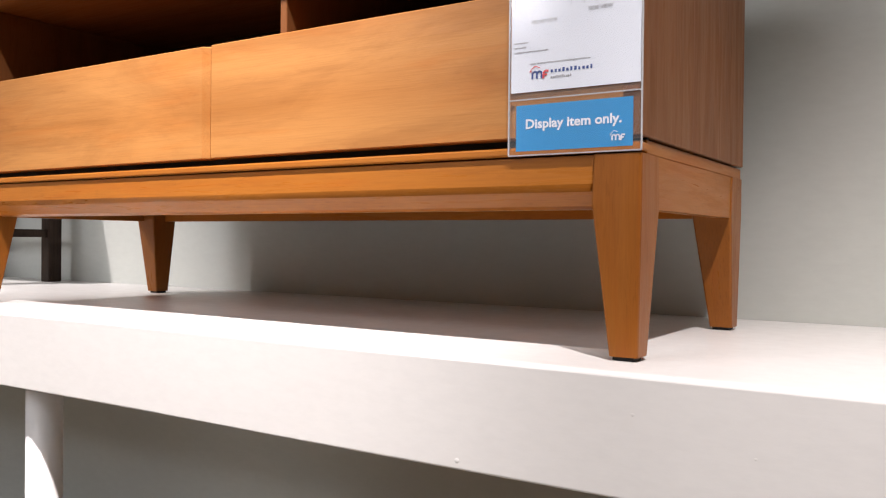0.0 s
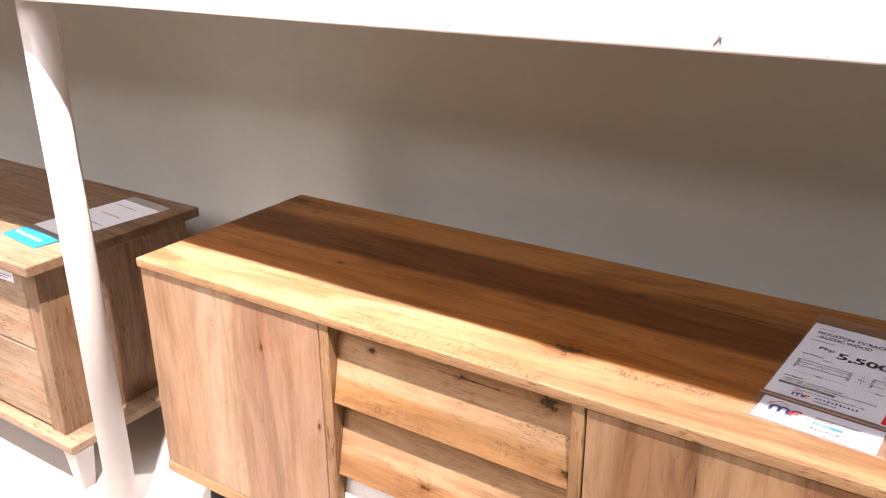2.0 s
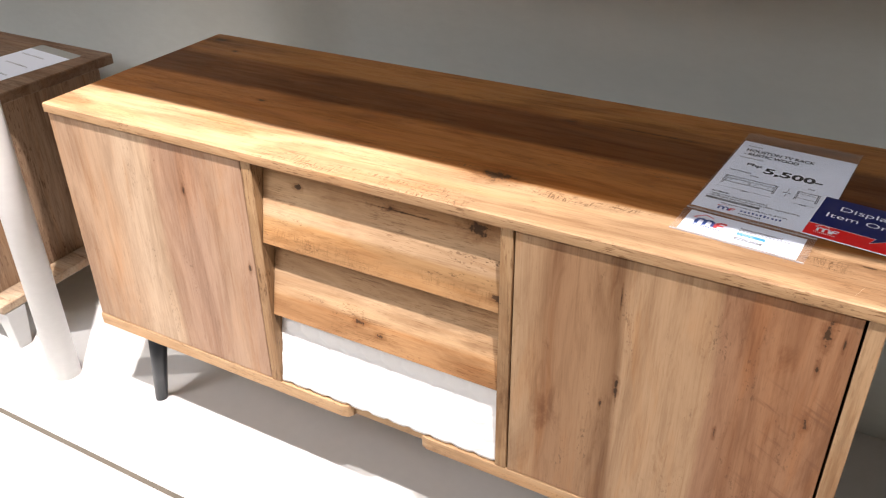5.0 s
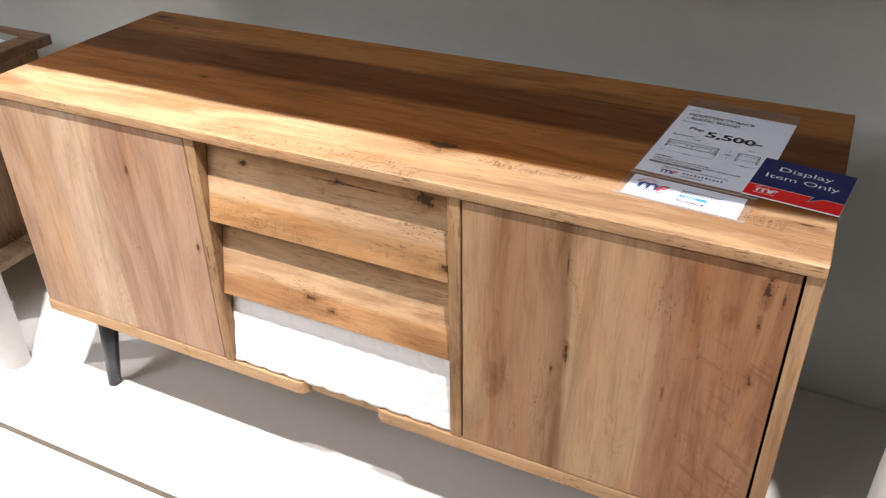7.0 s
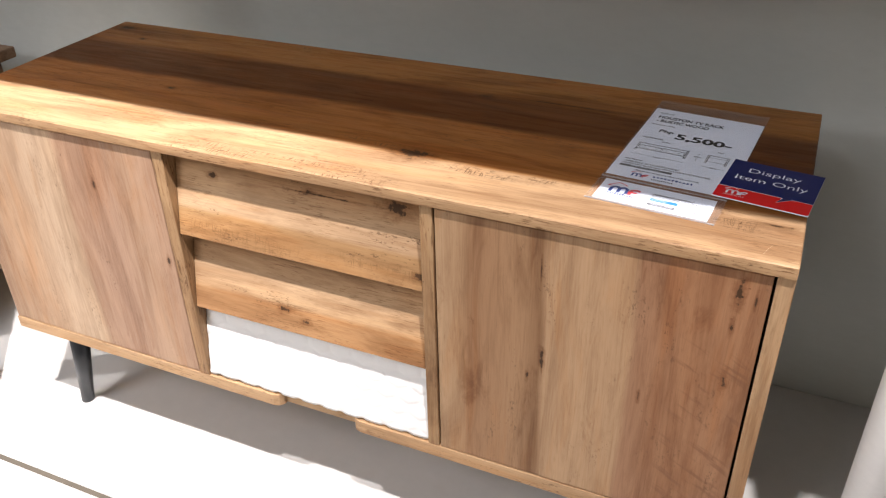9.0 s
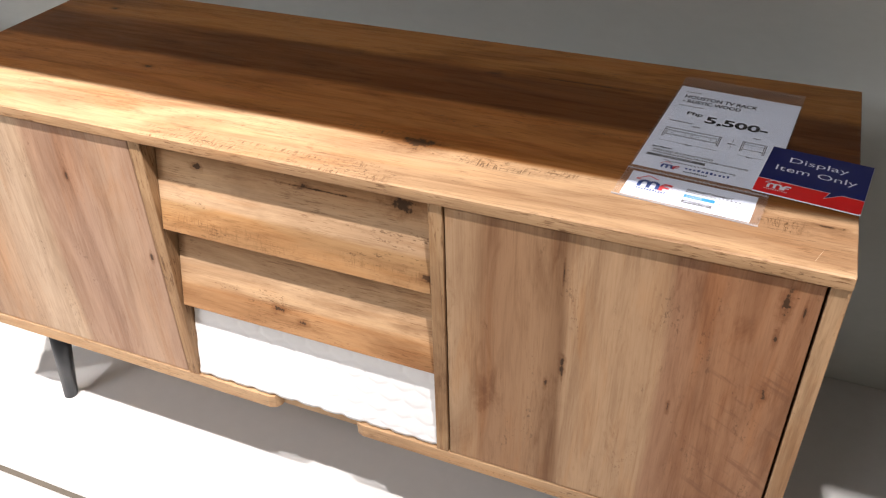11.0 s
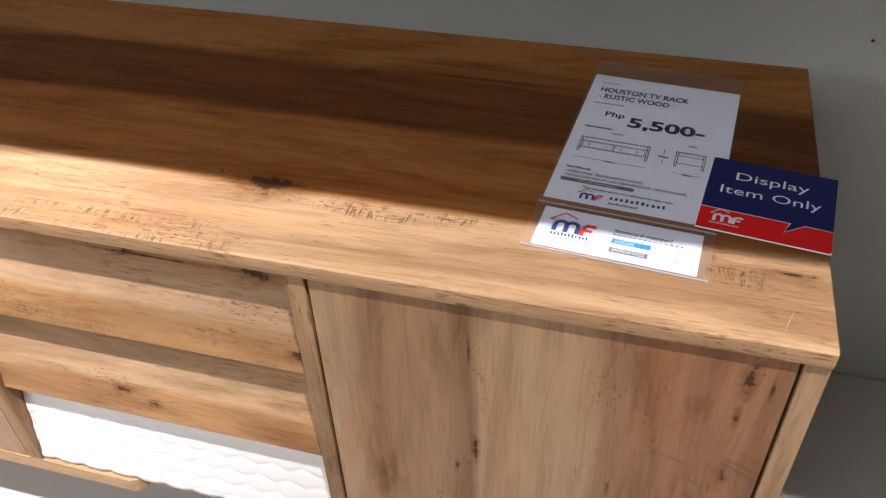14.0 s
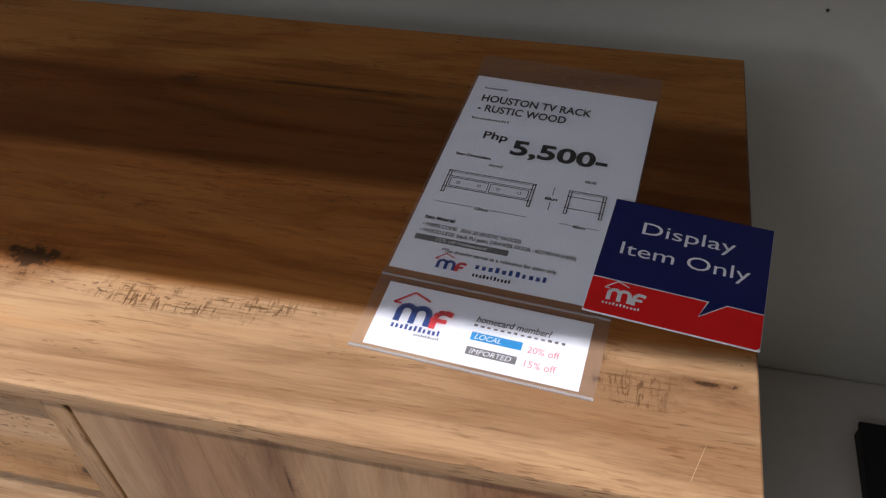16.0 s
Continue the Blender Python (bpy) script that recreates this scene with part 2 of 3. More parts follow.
# last stops darken: the top overhang's shade is painted into the upper edge
M_SLAT_A = wood("rustic_slat_upper", 0, 2, (0.455, 0.578),
                [(0, (0.42, 0.25, 0.12)), (0.34, (0.44, 0.27, 0.13)), (0.40, PALE), (0.62, PALE), (0.70, TAN), (1, (0.36, 0.2, 0.09))],
                knots=[(0.747, 0.558, 0.008), (0.62, 0.556, 0.003), (0.47, 0.552, 0.003), (0.783, 0.475, 0.004), (0.64, 0.5545, 0.0008, 0.02)], saws=[(0.41, 0.79, 0.456, 0.49)], saw=0.4, shift=5.3, streak=0.5, fibre=0.3)
# upper end again carries painted shade, from the front above it
M_SLAT_B = wood("rustic_slat_lower", 0, 2, (0.33, 0.455),
                [(0, (0.42, 0.235, 0.11)), (0.28, (0.44, 0.25, 0.12)), (0.34, TAN), (0.6, PALE), (0.68, TAN), (1, (0.38, 0.215, 0.1))],
                knots=[(0.563, 0.364, 0.004), (0.60, 0.352, 0.003)], shift=9.1, streak=0.5, fibre=0.3)
M_STILE = wood("rustic_stile", 2, 0, (0.38, 0.82), [(0, (0.42, 0.27, 0.145)), (1, (0.42, 0.27, 0.145))], rough=0.5, streak=0.6, shift=2.2)
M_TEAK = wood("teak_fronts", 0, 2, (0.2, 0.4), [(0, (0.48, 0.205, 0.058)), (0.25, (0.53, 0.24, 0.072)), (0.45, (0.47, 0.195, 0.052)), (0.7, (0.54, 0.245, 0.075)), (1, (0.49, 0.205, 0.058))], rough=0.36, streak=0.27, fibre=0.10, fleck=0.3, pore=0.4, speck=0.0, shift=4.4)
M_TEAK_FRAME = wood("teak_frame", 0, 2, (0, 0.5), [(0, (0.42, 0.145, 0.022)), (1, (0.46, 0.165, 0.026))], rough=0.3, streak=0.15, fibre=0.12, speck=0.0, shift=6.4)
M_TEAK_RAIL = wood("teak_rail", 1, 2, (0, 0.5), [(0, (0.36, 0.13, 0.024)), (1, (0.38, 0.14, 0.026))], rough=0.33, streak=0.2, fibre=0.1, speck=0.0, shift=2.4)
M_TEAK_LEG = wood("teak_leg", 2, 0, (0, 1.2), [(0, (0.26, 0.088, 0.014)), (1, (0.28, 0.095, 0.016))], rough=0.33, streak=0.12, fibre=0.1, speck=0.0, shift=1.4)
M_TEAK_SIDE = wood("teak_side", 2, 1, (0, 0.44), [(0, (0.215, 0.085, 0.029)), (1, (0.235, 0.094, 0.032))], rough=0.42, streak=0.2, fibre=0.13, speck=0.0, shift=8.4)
# darker teak copy: shade under the top panel is in the colour
M_TEAK_TOP_SHADED = wood("teak_top_shaded", 0, 1, (0, 0.44), [(0, (0.30, 0.12, 0.035)), (1, (0.32, 0.13, 0.038))], rough=0.42, streak=0.25, fibre=0.12, speck=0.0, shift=7.1)
M_OAK_TOP = wood("grey_oak_top", 0, 1, (0, 0.42), [(0, (0.40, 0.30, 0.21)), (0.25, (0.36, 0.26, 0.175)), (0.5, (0.24, 0.16, 0.105)), (1, (0.27, 0.18, 0.12))], rough=0.5, streak=0.4, shift=3.3)
M_OAK_FRONT = wood("grey_oak_front", 0, 2, (0, 0.5), [(0, (0.42, 0.32, 0.225)), (1, (0.45, 0.345, 0.245))], rough=0.5, streak=0.3, shift=5.9)
M_OAK_SIDE = wood("grey_oak_side", 2, 1, (0, 0.42), [(0, (0.36, 0.25, 0.165)), (1, (0.30, 0.2, 0.13))], rough=0.5, streak=0.4, shift=2.9)
M_DARKWOOD = wood("dark_wood", 2, 0, (-1, 1), [(0, (0.03, 0.018, 0.012)), (1, (0.035, 0.02, 0.013))], rough=0.45, shift=1.9)
M_WHITE = painted("white_gloss_paint", (0.78, 0.77, 0.755), 0.38, 0.07, 0.04)
M_PLATFORM = painted("white_platform_paint", (0.60, 0.60, 0.585), 0.42, 0.1, 0.05)
M_WALL = painted("grey_wall_paint", (0.59, 0.615, 0.58), 0.6, 0.15, 0.07)
M_CEIL = painted("ceiling_paint", (0.6, 0.58, 0.55), 0.8, 0.2, 0.05)
# dark so that the added east wall throws little light back
M_DIM_WALL = painted("unseen_dim_wall_paint", (0.10, 0.09, 0.08), 0.6, 0.1, 0.1)
# unseen floor; light warm brown chosen to bounce light under the shelf
M_FLOOR = painted("shop_floor_bounce", (0.68, 0.50, 0.34), 0.35, 0.1, 0.15)
M_HIVE = plain("white_hive_board", (0.84, 0.84, 0.83), 0.4, mottled=0.01)
M_LEG = plain("black_leg_paint", (0.022, 0.025, 0.03), 0.35)
M_BLACK = plain("black_lacquer_gap_shade", (0.004, 0.004, 0.0045), 0.7)
# near-black brown: shade inside the cabinets put into the back panels' colour
M_SHADOWGAP = plain("back_shade_brown", (0.05, 0.03, 0.018), 0.8)
M_JOINT = plain("grimy_joint_filler", (0.15, 0.13, 0.10), 0.8, mottled=0.2, scale=25)
M_GREYLEG = plain("light_grey_leg", (0.50, 0.50, 0.49), 0.4)
M_PAPER = plain("white_paper", (0.83, 0.88, 0.97), 0.7, mottled=0.015, scale=25)
M_SCRATCH = plain("bare_scratch", (0.66, 0.50, 0.34), 0.6)
M_INK = plain("black_ink", (0.015, 0.015, 0.018), 0.6)
M_GREYINK = plain("grey_ink", (0.17, 0.17, 0.18), 0.6)
M_BLUE = plain("sky_blue_print", (0.0, 0.28, 0.64), 0.45, mottled=0.02)
M_NAVY = plain("navy_print", (0.005, 0.012, 0.12), 0.35, mottled=0.03)
M_RED = plain("red_print", (0.82, 0.009, 0.012), 0.35, mottled=0.02)
M_LOGOBLUE = plain("logo_blue", (0.02, 0.07, 0.30), 0.5)
M_LOGORED = plain("logo_red", (0.75, 0.05, 0.06), 0.5)
M_PINKINK = plain("pale_red_ink", (0.75, 0.25, 0.28), 0.6)


def clear_plastic():
    m, tree, b = material("clear_sleeve_plastic")
    out = tree.nodes["Material Output"]
    tr = tree.nodes.new("ShaderNodeBsdfTransparent")
    tr.inputs[0].default_value = (0.985, 0.987, 0.99, 1)
    gl = tree.nodes.new("ShaderNodeBsdfGlossy")
    gl.inputs["Roughness"].default_value = 0.12
    f = tree.nodes.new("ShaderNodeFresnel")
    f.inputs[0].default_value = 1.45
    mix = tree.nodes.new("ShaderNodeMixShader")
    tree.links.new(f.outputs[0], mix.inputs[0])
    tree.links.new(tr.outputs[0], mix.inputs[1])
    tree.links.new(gl.outputs[0], mix.inputs[2])
    haze = tree.nodes.new("ShaderNodeBsdfDiffuse")
    haze.inputs[0].default_value = (0.62, 0.65, 0.70, 1)
    veil = tree.nodes.new("ShaderNodeMixShader")
    veil.inputs[0].default_value = 0.045
    tree.links.new(mix.outputs[0], veil.inputs[1])
    tree.links.new(haze.outputs[0], veil.inputs[2])
    tree.links.new(veil.outputs[0], out.inputs["Surface"])
    return m


M_SLEEVE = clear_plastic()
M_WELD = plain("sleeve_weld", (0.55, 0.55, 0.57), 0.18)


# ---- building helpers ----
def bm_box(bm, x0, x1, y0, y1, z0, z1, bevel=0.0, segs=1):
    vs = [bm.verts.new((x, y, z)) for z in (z0, z1) for y in (y0, y1) for x in (x0, x1)]
    fs = [bm.faces.new([vs[i] for i in f]) for f in ((0, 2, 3, 1), (4, 5, 7, 6), (0, 1, 5, 4), (1, 3, 7, 5), (3, 2, 6, 7), (2, 0, 4, 6))]
    if bevel:
        bmesh.ops.bevel(bm, geom=list({e for f in fs for e in f.edges}), offset=bevel, segments=segs, affect="EDGES", profile=0.5)
    return bm


def box(x0, x1, y0, y1, z0, z1, bevel=0.0, segs=1):
    return bm_box(bmesh.new(), x0, x1, y0, y1, z0, z1, bevel, segs)


def bm_taper(bm, foot, top, rf, rt, sides=20):
    """A tapered round leg between two points."""
    rings = []
    for (cx, cy, cz), r in ((foot, rf), (top, rt)):
        rings.append([bm.verts.new((cx + r * math.cos(2 * math.pi * k / sides), cy + r * math.sin(2 * math.pi * k / sides), cz)) for k in range(sides)])
    for k in range(sides):
        f = bm.faces.new((rings[0][k], rings[0][(k + 1) % sides], rings[1][(k + 1) % sides], rings[1][k]))
        f.smooth = True
    bm.faces.new(rings[0][::-1]), bm.faces.new(rings[1])
    return bm


def bm_prism(bm, low, high, z0, z1, bevel=0.0):
    """A block between two rectangles (x0, x1, y0, y1) at two heights."""
    vs = []
    for (x0, x1, y0, y1), z in ((low, z0), (high, z1)):
        vs += [bm.verts.new(q) for q in ((x0, y0, z), (x1, y0, z), (x0, y1, z), (x1, y1, z))]
    fs = [bm.faces.new([vs[i] for i in f]) for f in ((0, 2, 3, 1), (4, 5, 7, 6), (0, 1, 5, 4), (1, 3, 7, 5), (3, 2, 6, 7), (2, 0, 4, 6))]
    if bevel:
        bmesh.ops.bevel(bm, geom=list({e for f in fs for e in f.edges}), offset=bevel, segments=2, affect="EDGES")
    return bm


def bm_rings(bm, rows, r=0.003):
    """A leg through stacked rectangles with softened upright edges."""
    rings = []
    for (x0, x1, y0, y1), z in rows:
        rings.append([bm.verts.new((x, y, z)) for x, y in rounded(x0, x1, y0, y1, r, 2)])
    for a, b in zip(rings, rings[1:]):
        for k in range(len(a)):
            bm.faces.new((a[k], a[(k + 1) % len(a)], b[(k + 1) % len(a)], b[k]))
    bm.faces.new(rings[0]), bm.faces.new(rings[-1])
    return bm


def mesh_of(name, bm, mat):
    bmesh.ops.recalc_face_normals(bm, faces=bm.faces)
    me = bpy.data.meshes.new(name)
    bm.to_mesh(me)
    bm.free()
    me.materials.append(mat)
    return me


def part(name, bm, mat, parent, label=""):
    ob = new(name, mesh_of(name, bm, mat))
    ob.parent = parent
    if mat is M_SLEEVE:
        ob.visible_shadow = False
    if label:
        tagged(ob, label)
    return ob


def thing(name, at, label, category, group="", turn=0.0):
    ob = new(name)
    ob.matrix_world = pose(*at, 0, 0, turn)
    ob.empty_display_size = 0.05
    return tagged(ob, label, category, group)


def structure(name, bm, mat, label, category):
    return tagged(new(name, mesh_of(name, bm, mat)), label, category, kind="structure")


def lettering(name, text, u, v, height, mat, parent, z, width=0.0, shear=0.0, upright=False, label="", bold=0.0):
    """Flat words at u, v (their lower left) on a sheet; upright: on a sheet that stands in the xz plane."""
    cu = bpy.data.curves.new(name, "FONT")
    cu.body, cu.size, cu.shear = text, height * 1.38, shear
    cu.resolution_u, cu.offset = 3, bold
    tmp = bpy.data.objects.new(name, cu)
    scene.collection.objects.link(tmp)
    me = bpy.data.meshes.new_from_object(tmp.evaluated_get(bpy.context.evaluated_depsgraph_get()))
    bpy.data.objects.remove(tmp)
    bpy.data.curves.remove(cu)
    xs = [w.co.x for w in me.vertices]
    x0, wide = min(xs), max(max(xs) - min(xs), 1e-6)
    k = width / wide if width else 1.0
    for w in me.vertices:
        x, y = u + (w.co.x - x0) * k, v + w.co.y
        w.co = (x, -z, y) if upright else (x, y, z)
    me.materials.clear()
    me.materials.append(mat)
    ob = new(name, me)
    ob.parent = parent
    if label:
        tagged(ob, label)
    return ob


def flat(name, corners, mat, parent, z, upright=False, label="", thick=0.0):
    bm = bmesh.new()
    put = (lambda x, y, h: (x, -h, y)) if upright else (lambda x, y, h: (x, y, h))
    low = [bm.verts.new(put(x, y, z)) for x, y in corners]
    f = bm.faces.new(low)
    if thick:
        high = [bm.verts.new(put(x, y, z + thick)) for x, y in corners]
        bm.faces.new(high)
        n = len(low)
        for k in range(n):
            bm.faces.new((low[k], low[(k + 1) % n], high[(k + 1) % n], high[k]))
    return part(name, bm, mat, parent, label)


def rect(u0, u1, v0, v1):
    return [(u0, v0), (u1, v0), (u1, v1), (u0, v1)]


def rounded(u0, u1, v0, v1, r, n=5):
    pts = []
    for cx, cy, a in ((u1 - r, v0 + r, -90), (u1 - r, v1 - r, 0), (u0 + r, v1 - r, 90), (u0 + r, v0 + r, 180)):
        pts += [(cx + r * math.cos(radians(a + 90 * k / n)), cy + r * math.sin(radians(a + 90 * k / n))) for k in range(n + 1)]
    return pts


def stroke(bm, pts, w, z, upright=False):
    """A flat line of width w through pts."""
    for (x0, y0), (x1, y1) in zip(pts, pts[1:]):
        d = Vector((x1 - x0, y1 - y0))
        if d.length < 1e-7:
            continue
        n = Vector((-d.y, d.x)).normalized() * w / 2
        q = [(x0 + n.x, y0 + n.y), (x1 + n.x, y1 + n.y), (x1 - n.x, y1 - n.y), (x0 - n.x, y0 - n.y)]
        bm.faces.new([bm.verts.new((x, -z, y) if upright else (x, y, z)) for x, y in q])
    return bm


def arch(cx, base, w, h, n=10):
    """A round-topped arch as points."""
    r = w / 2
    pts = [(cx - r, base)]
    pts += [(cx + r * math.cos(math.pi * (1 - k / n)), base + h - r + r * math.sin(math.pi * (1 - k / n))) for k in range(n + 1)]
    return pts + [(cx + r, base)]


def emblem(parent, u, v, w, z, blue, red, upright=False):
    """The shop's sign as plain shapes: a small roof, arches and a hook."""
    h = w * 0.62
    part("emblem_arch", stroke(stroke(bmesh.new(), arch(u + w * 0.26, v, w * 0.24, h * 0.55), w * 0.10, z, upright), arch(u + w * 0.50, v, w * 0.24, h * 0.55), w * 0.10, z + 0.00012, upright), blue, parent)
    hook = [(u + w * 0.72, v - h * 0.02), (u + w * 0.72, v + h * 0.34), (u + w * 0.76, v + h * 0.48), (u + w * 0.85, v + h * 0.55), (u + w * 0.98, v + h * 0.50)]
    part("emblem_hook", stroke(stroke(bmesh.new(), hook, w * 0.10, z + 0.00024, upright), [(u + w * 0.66, v + h * 0.26), (u + w * 0.92, v + h * 0.26)], w * 0.08, z + 0.0003, upright), red, parent)
    part("emblem_roof", stroke(bmesh.new(), [(u + w * 0.12, v + h * 0.56), (u, v + h * 0.56), (u + w * 0.28, v + h * 0.98), (u + w * 0.56, v + h * 0.78)], w * 0.035, z + 0.0004, upright), red, parent)


def name_blocks(parent, u0, u1, v0, v1, count, mat, z, upright=False):
    """An unreadable line of small print: a row of plain blocks."""
    bm = bmesh.new()
    rnd = random.Random(count)
    step = (u1 - u0) / count
    for k in range(count):
        top = v1 + (0.35 * (v1 - v0) if rnd.random() < 0.2 else 0)
        stroke(bm, [(u0 + step * k, (v0 + top) / 2), (u0 + step * (k + rnd.uniform(0.45, 0.62)), (v0 + top) / 2)], top - v0, z, upright)
    return part("print_bar", bm, mat, parent)


# ---- the setting ----
structure("ground", box(-3.2, 1.72, -6.5, 0.56, -0.20, -0.12), M_FLOOR, "unseen light warm-brown shop floor, coloured to bounce light under the shelf", "floor")
wall_back = structure("wall_north", box(-3.2, 1.72, 0.56, 0.70, -0.20, 3.3), M_WALL, "matt light grey painted wall behind the display", "wall")
structure("wall_south", box(-3.2, 1.72, -6.64, -6.5, -0.20, 3.3), M_WALL, "plain grey wall across the shop", "wall")
structure("wall_west", box(-3.34, -3.2, -6.5, 0.56, -0.20, 3.3), M_WALL, "plain grey side wall of the shop", "wall")
# unseen wall, added close by to keep light off the right end
structure("wall_east", box(1.72, 1.86, -6.5, 0.56, -0.20, 3.3), M_DIM_WALL, "unseen dark brown-grey wall added to dim the display's right end", "wall")
structure("ceiling", box(-3.2, 1.72, -6.5, 0.56, 3.2, 3.3), M_CEIL, "plain off-white shop ceiling", "ceiling")

part("nail_head", bm_taper(bmesh.new(), (1.289, 0.5585, 0.5602), (1.289, 0.5585, 0.5622), 0.0016, 0.0016, 8), M_LEG, wall_back, "tiny dark nail head")

plat = tagged(new("display_platform"), "low white painted display platform against the wall", "platform", kind="structure")
part("board", box(-3.19, 1.719, -0.1315, 0.559, -0.119, 0.0, 0.002), M_PLATFORM, plat)
part("board", box(-3.19, 1.719, -0.62, -0.1405, -0.119, -0.001, 0.002), M_PLATFORM, plat)
part("joint_strip", box(-3.19, 1.719, -0.1405, -0.1315, -0.119, -0.0035), M_JOINT, plat, "greyish filled joint between boards")


def shelf_slab():
    """The upper shelf: a thick painted slab with soft front edges and small nicks."""
    bm = bmesh.new()
    rnd = random.Random(5)
    prof = [(0.559, 1.009), (-0.0588, 1.009), (-0.0598, 1.0096), (-0.060, 1.0110), (-0.060, 1.1185), (-0.0588, 1.1222), (-0.0558, 1.1236), (-0.048, 1.124), (0.559, 1.124)]
    xs = [-3.19 + 0.02 * k for k in range(246)]
    rows = []
    for x in xs:
        row = []
        for k, (y, z) in enumerate(prof):
            j = 0.00005 if 1 <= k <= 7 else 0.0
            dz = 0.0016 * noise.noise(Vector((x * 2.2, k * 0.2, 3))) if 1 <= k <= 7 else 0
            row.append(bm.verts.new((x, y + rnd.uniform(-j, j), z + dz + rnd.uniform(-j, j) * 0.6)))
        rows.append(row)
    for a, b in zip(rows, rows[1:]):
        for k in range(len(prof)):
            f = bm.faces.new((a[k], b[k], b[(k + 1) % len(prof)], a[(k + 1) % len(prof)]))
            f.smooth = k in (1, 2, 4, 5, 6)
    bm.faces.new(rows[0]), bm.faces.new(rows[-1])
    return bm


shelf = structure("display_shelf", shelf_slab(), M_WHITE, "thick white painted shelf slab with brushed front edge", "shelf")


def blob(x, z, r, y=-0.0605, name="paint_chip"):
    bm = bmesh.new()
    bmesh.ops.create_icosphere(bm, subdivisions=2, radius=r)
    for w in bm.verts:
        w.co *= 1 + 0.25 * noise.noise(w.co * (2 / r))
        w.co = (x + w.co.x * 1.2, y + 0.0006 + w.co.y * 0.16, z + w.co.z)
    for f in bm.faces:
        f.smooth = True
    return part(name, bm, M_WHITE, shelf)


def small_dark_mark():
    """A small dark mark of three slivers, just proud of the face near the lower edge."""
    bm = bmesh.new()
    for pts in (((0.9195, 1.0145), (0.9225, 1.0155), (0.9275, 1.0205), (0.9305, 1.0235), (0.9268, 1.0222), (0.9222, 1.0182)),
                ((0.9248, 1.0205), (0.9262, 1.0212), (0.9268, 1.0255), (0.9258, 1.0248)),
                ((0.9272, 1.0190), (0.9290, 1.0150), (0.9298, 1.0185), (0.9284, 1.0212))):
        small = [(0.9252 + (x - 0.9252) * 0.68, 1.0195 + (z - 1.0195) * 0.8) for x, z in pts]
        front = [bm.verts.new((x, -0.0608, z)) for x, z in small]
        back = [bm.verts.new((x, -0.0590, z)) for x, z in small]
        bm.faces.new(front), bm.faces.new(back[::-1])
        for k in range(len(pts)):
            bm.faces.new((front[k], back[k], back[(k + 1) % len(pts)], front[(k + 1) % len(pts)]))
    bmesh.ops.recalc_face_normals(bm, faces=bm.faces)
    return bm


part("small_dark_mark", small_dark_mark(), M_GREYINK, shelf, "small dark mark on the shelf's front face")
for x, z, r in ((0.653, 1.018, 0.005), (0.837, 1.087, 0.003), (0.943, 1.063, 0.0025), (1.013, 1.0135, 0.003)):
    blob(x, z, r * 0.55)


def post(x, y, z1, label):
    ob = thing("shelf_post", (x, y, 0), label, "post", "posts carrying the shelf")
    part("shaft", bm_taper(bmesh.new(), (0, 0, 0.0), (0, 0, z1), 0.0275, 0.0275, 40), M_WHITE, ob)
    return ob


post(-0.160, -0.002, 1.009, "round white painted post from platform to shelf")
post(1.326, -0.002, 1.009, "round white painted post from platform to shelf")

# ---- the rustic rack on the platform ----
rack = thing("tv_rack", (0, 0, 0), "rustic brown wood-print cabinet on black tapered legs", "cabinet")
top = part("top_panel", box(0, 1.2, -0.003, 0.4, 0.5845, 0.6, 0.0012), M_TOP, rack, "plank-patterned top in tan and dark brown")
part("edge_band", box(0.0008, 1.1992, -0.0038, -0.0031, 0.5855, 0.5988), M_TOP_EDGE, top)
part("bottom_panel", box(0, 1.2, 0.0152, 0.4, 0.1775, 0.1985), M_LIP, rack)
for x0, x1, a, b in ((0.0, 0.540, 0, 1), (0.662, 1.2, 1, 0)):
    # the front lip, with a finger cut-out between two rounded ends
    bm = bmesh.new()
    pts = [(x0, 0.015), (x0, 0.0), (x1 - 0.014, 0.0), (x1 - 0.005, 0.003), (x1, 0.010), (x1, 0.015)] if b else [(x0, 0.015), (x0, 0.010), (x0 + 0.005, 0.003), (x0 + 0.014, 0.0), (x1, 0.0), (x1, 0.015)]
    lo, hi = ([bm.verts.new((x, y, z)) for x, y in pts] for z in (0.1775, 0.1985))
    for k in range(len(pts)):
        bm.faces.new((lo[k], lo[(k + 1) % len(pts)], hi[(k + 1) % len(pts)], hi[k]))
    bm.faces.new(lo), bm.faces.new(hi)
    part("front_lip", bm, M_LIP, rack)
part("side_panel", box(1.1825, 1.2, 0.0, 0.4, 0.1985, 0.5845, 0.0008), M_SIDE, rack)
part("side_panel", box(0.0, 0.016, 0.019, 0.4, 0.1985, 0.5845, 0.0008), M_SIDE, rack)
part("divider", box(0.3905, 0.4085, 0.0005, 0.385, 0.1985, 0.5845, 0.0008), M_STILE, rack)
part("divider", box(0.786, 0.8025, 0.0005, 0.385, 0.1985, 0.5845, 0.0008), M_STILE, rack)
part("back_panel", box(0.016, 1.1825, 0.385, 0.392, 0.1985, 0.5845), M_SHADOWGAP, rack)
part("door", box(0.002, 0.3888, 0.001, 0.0185, 0.2005, 0.5815, 0.0008), M_DOOR_L, rack, "plain door with vertical pale and pinkish planks")
part("door", box(0.8052, 1.1795, 0.001, 0.0185, 0.2005, 0.5815, 0.0008), M_DOOR_R, rack, "plain door with vertical knotty planks")


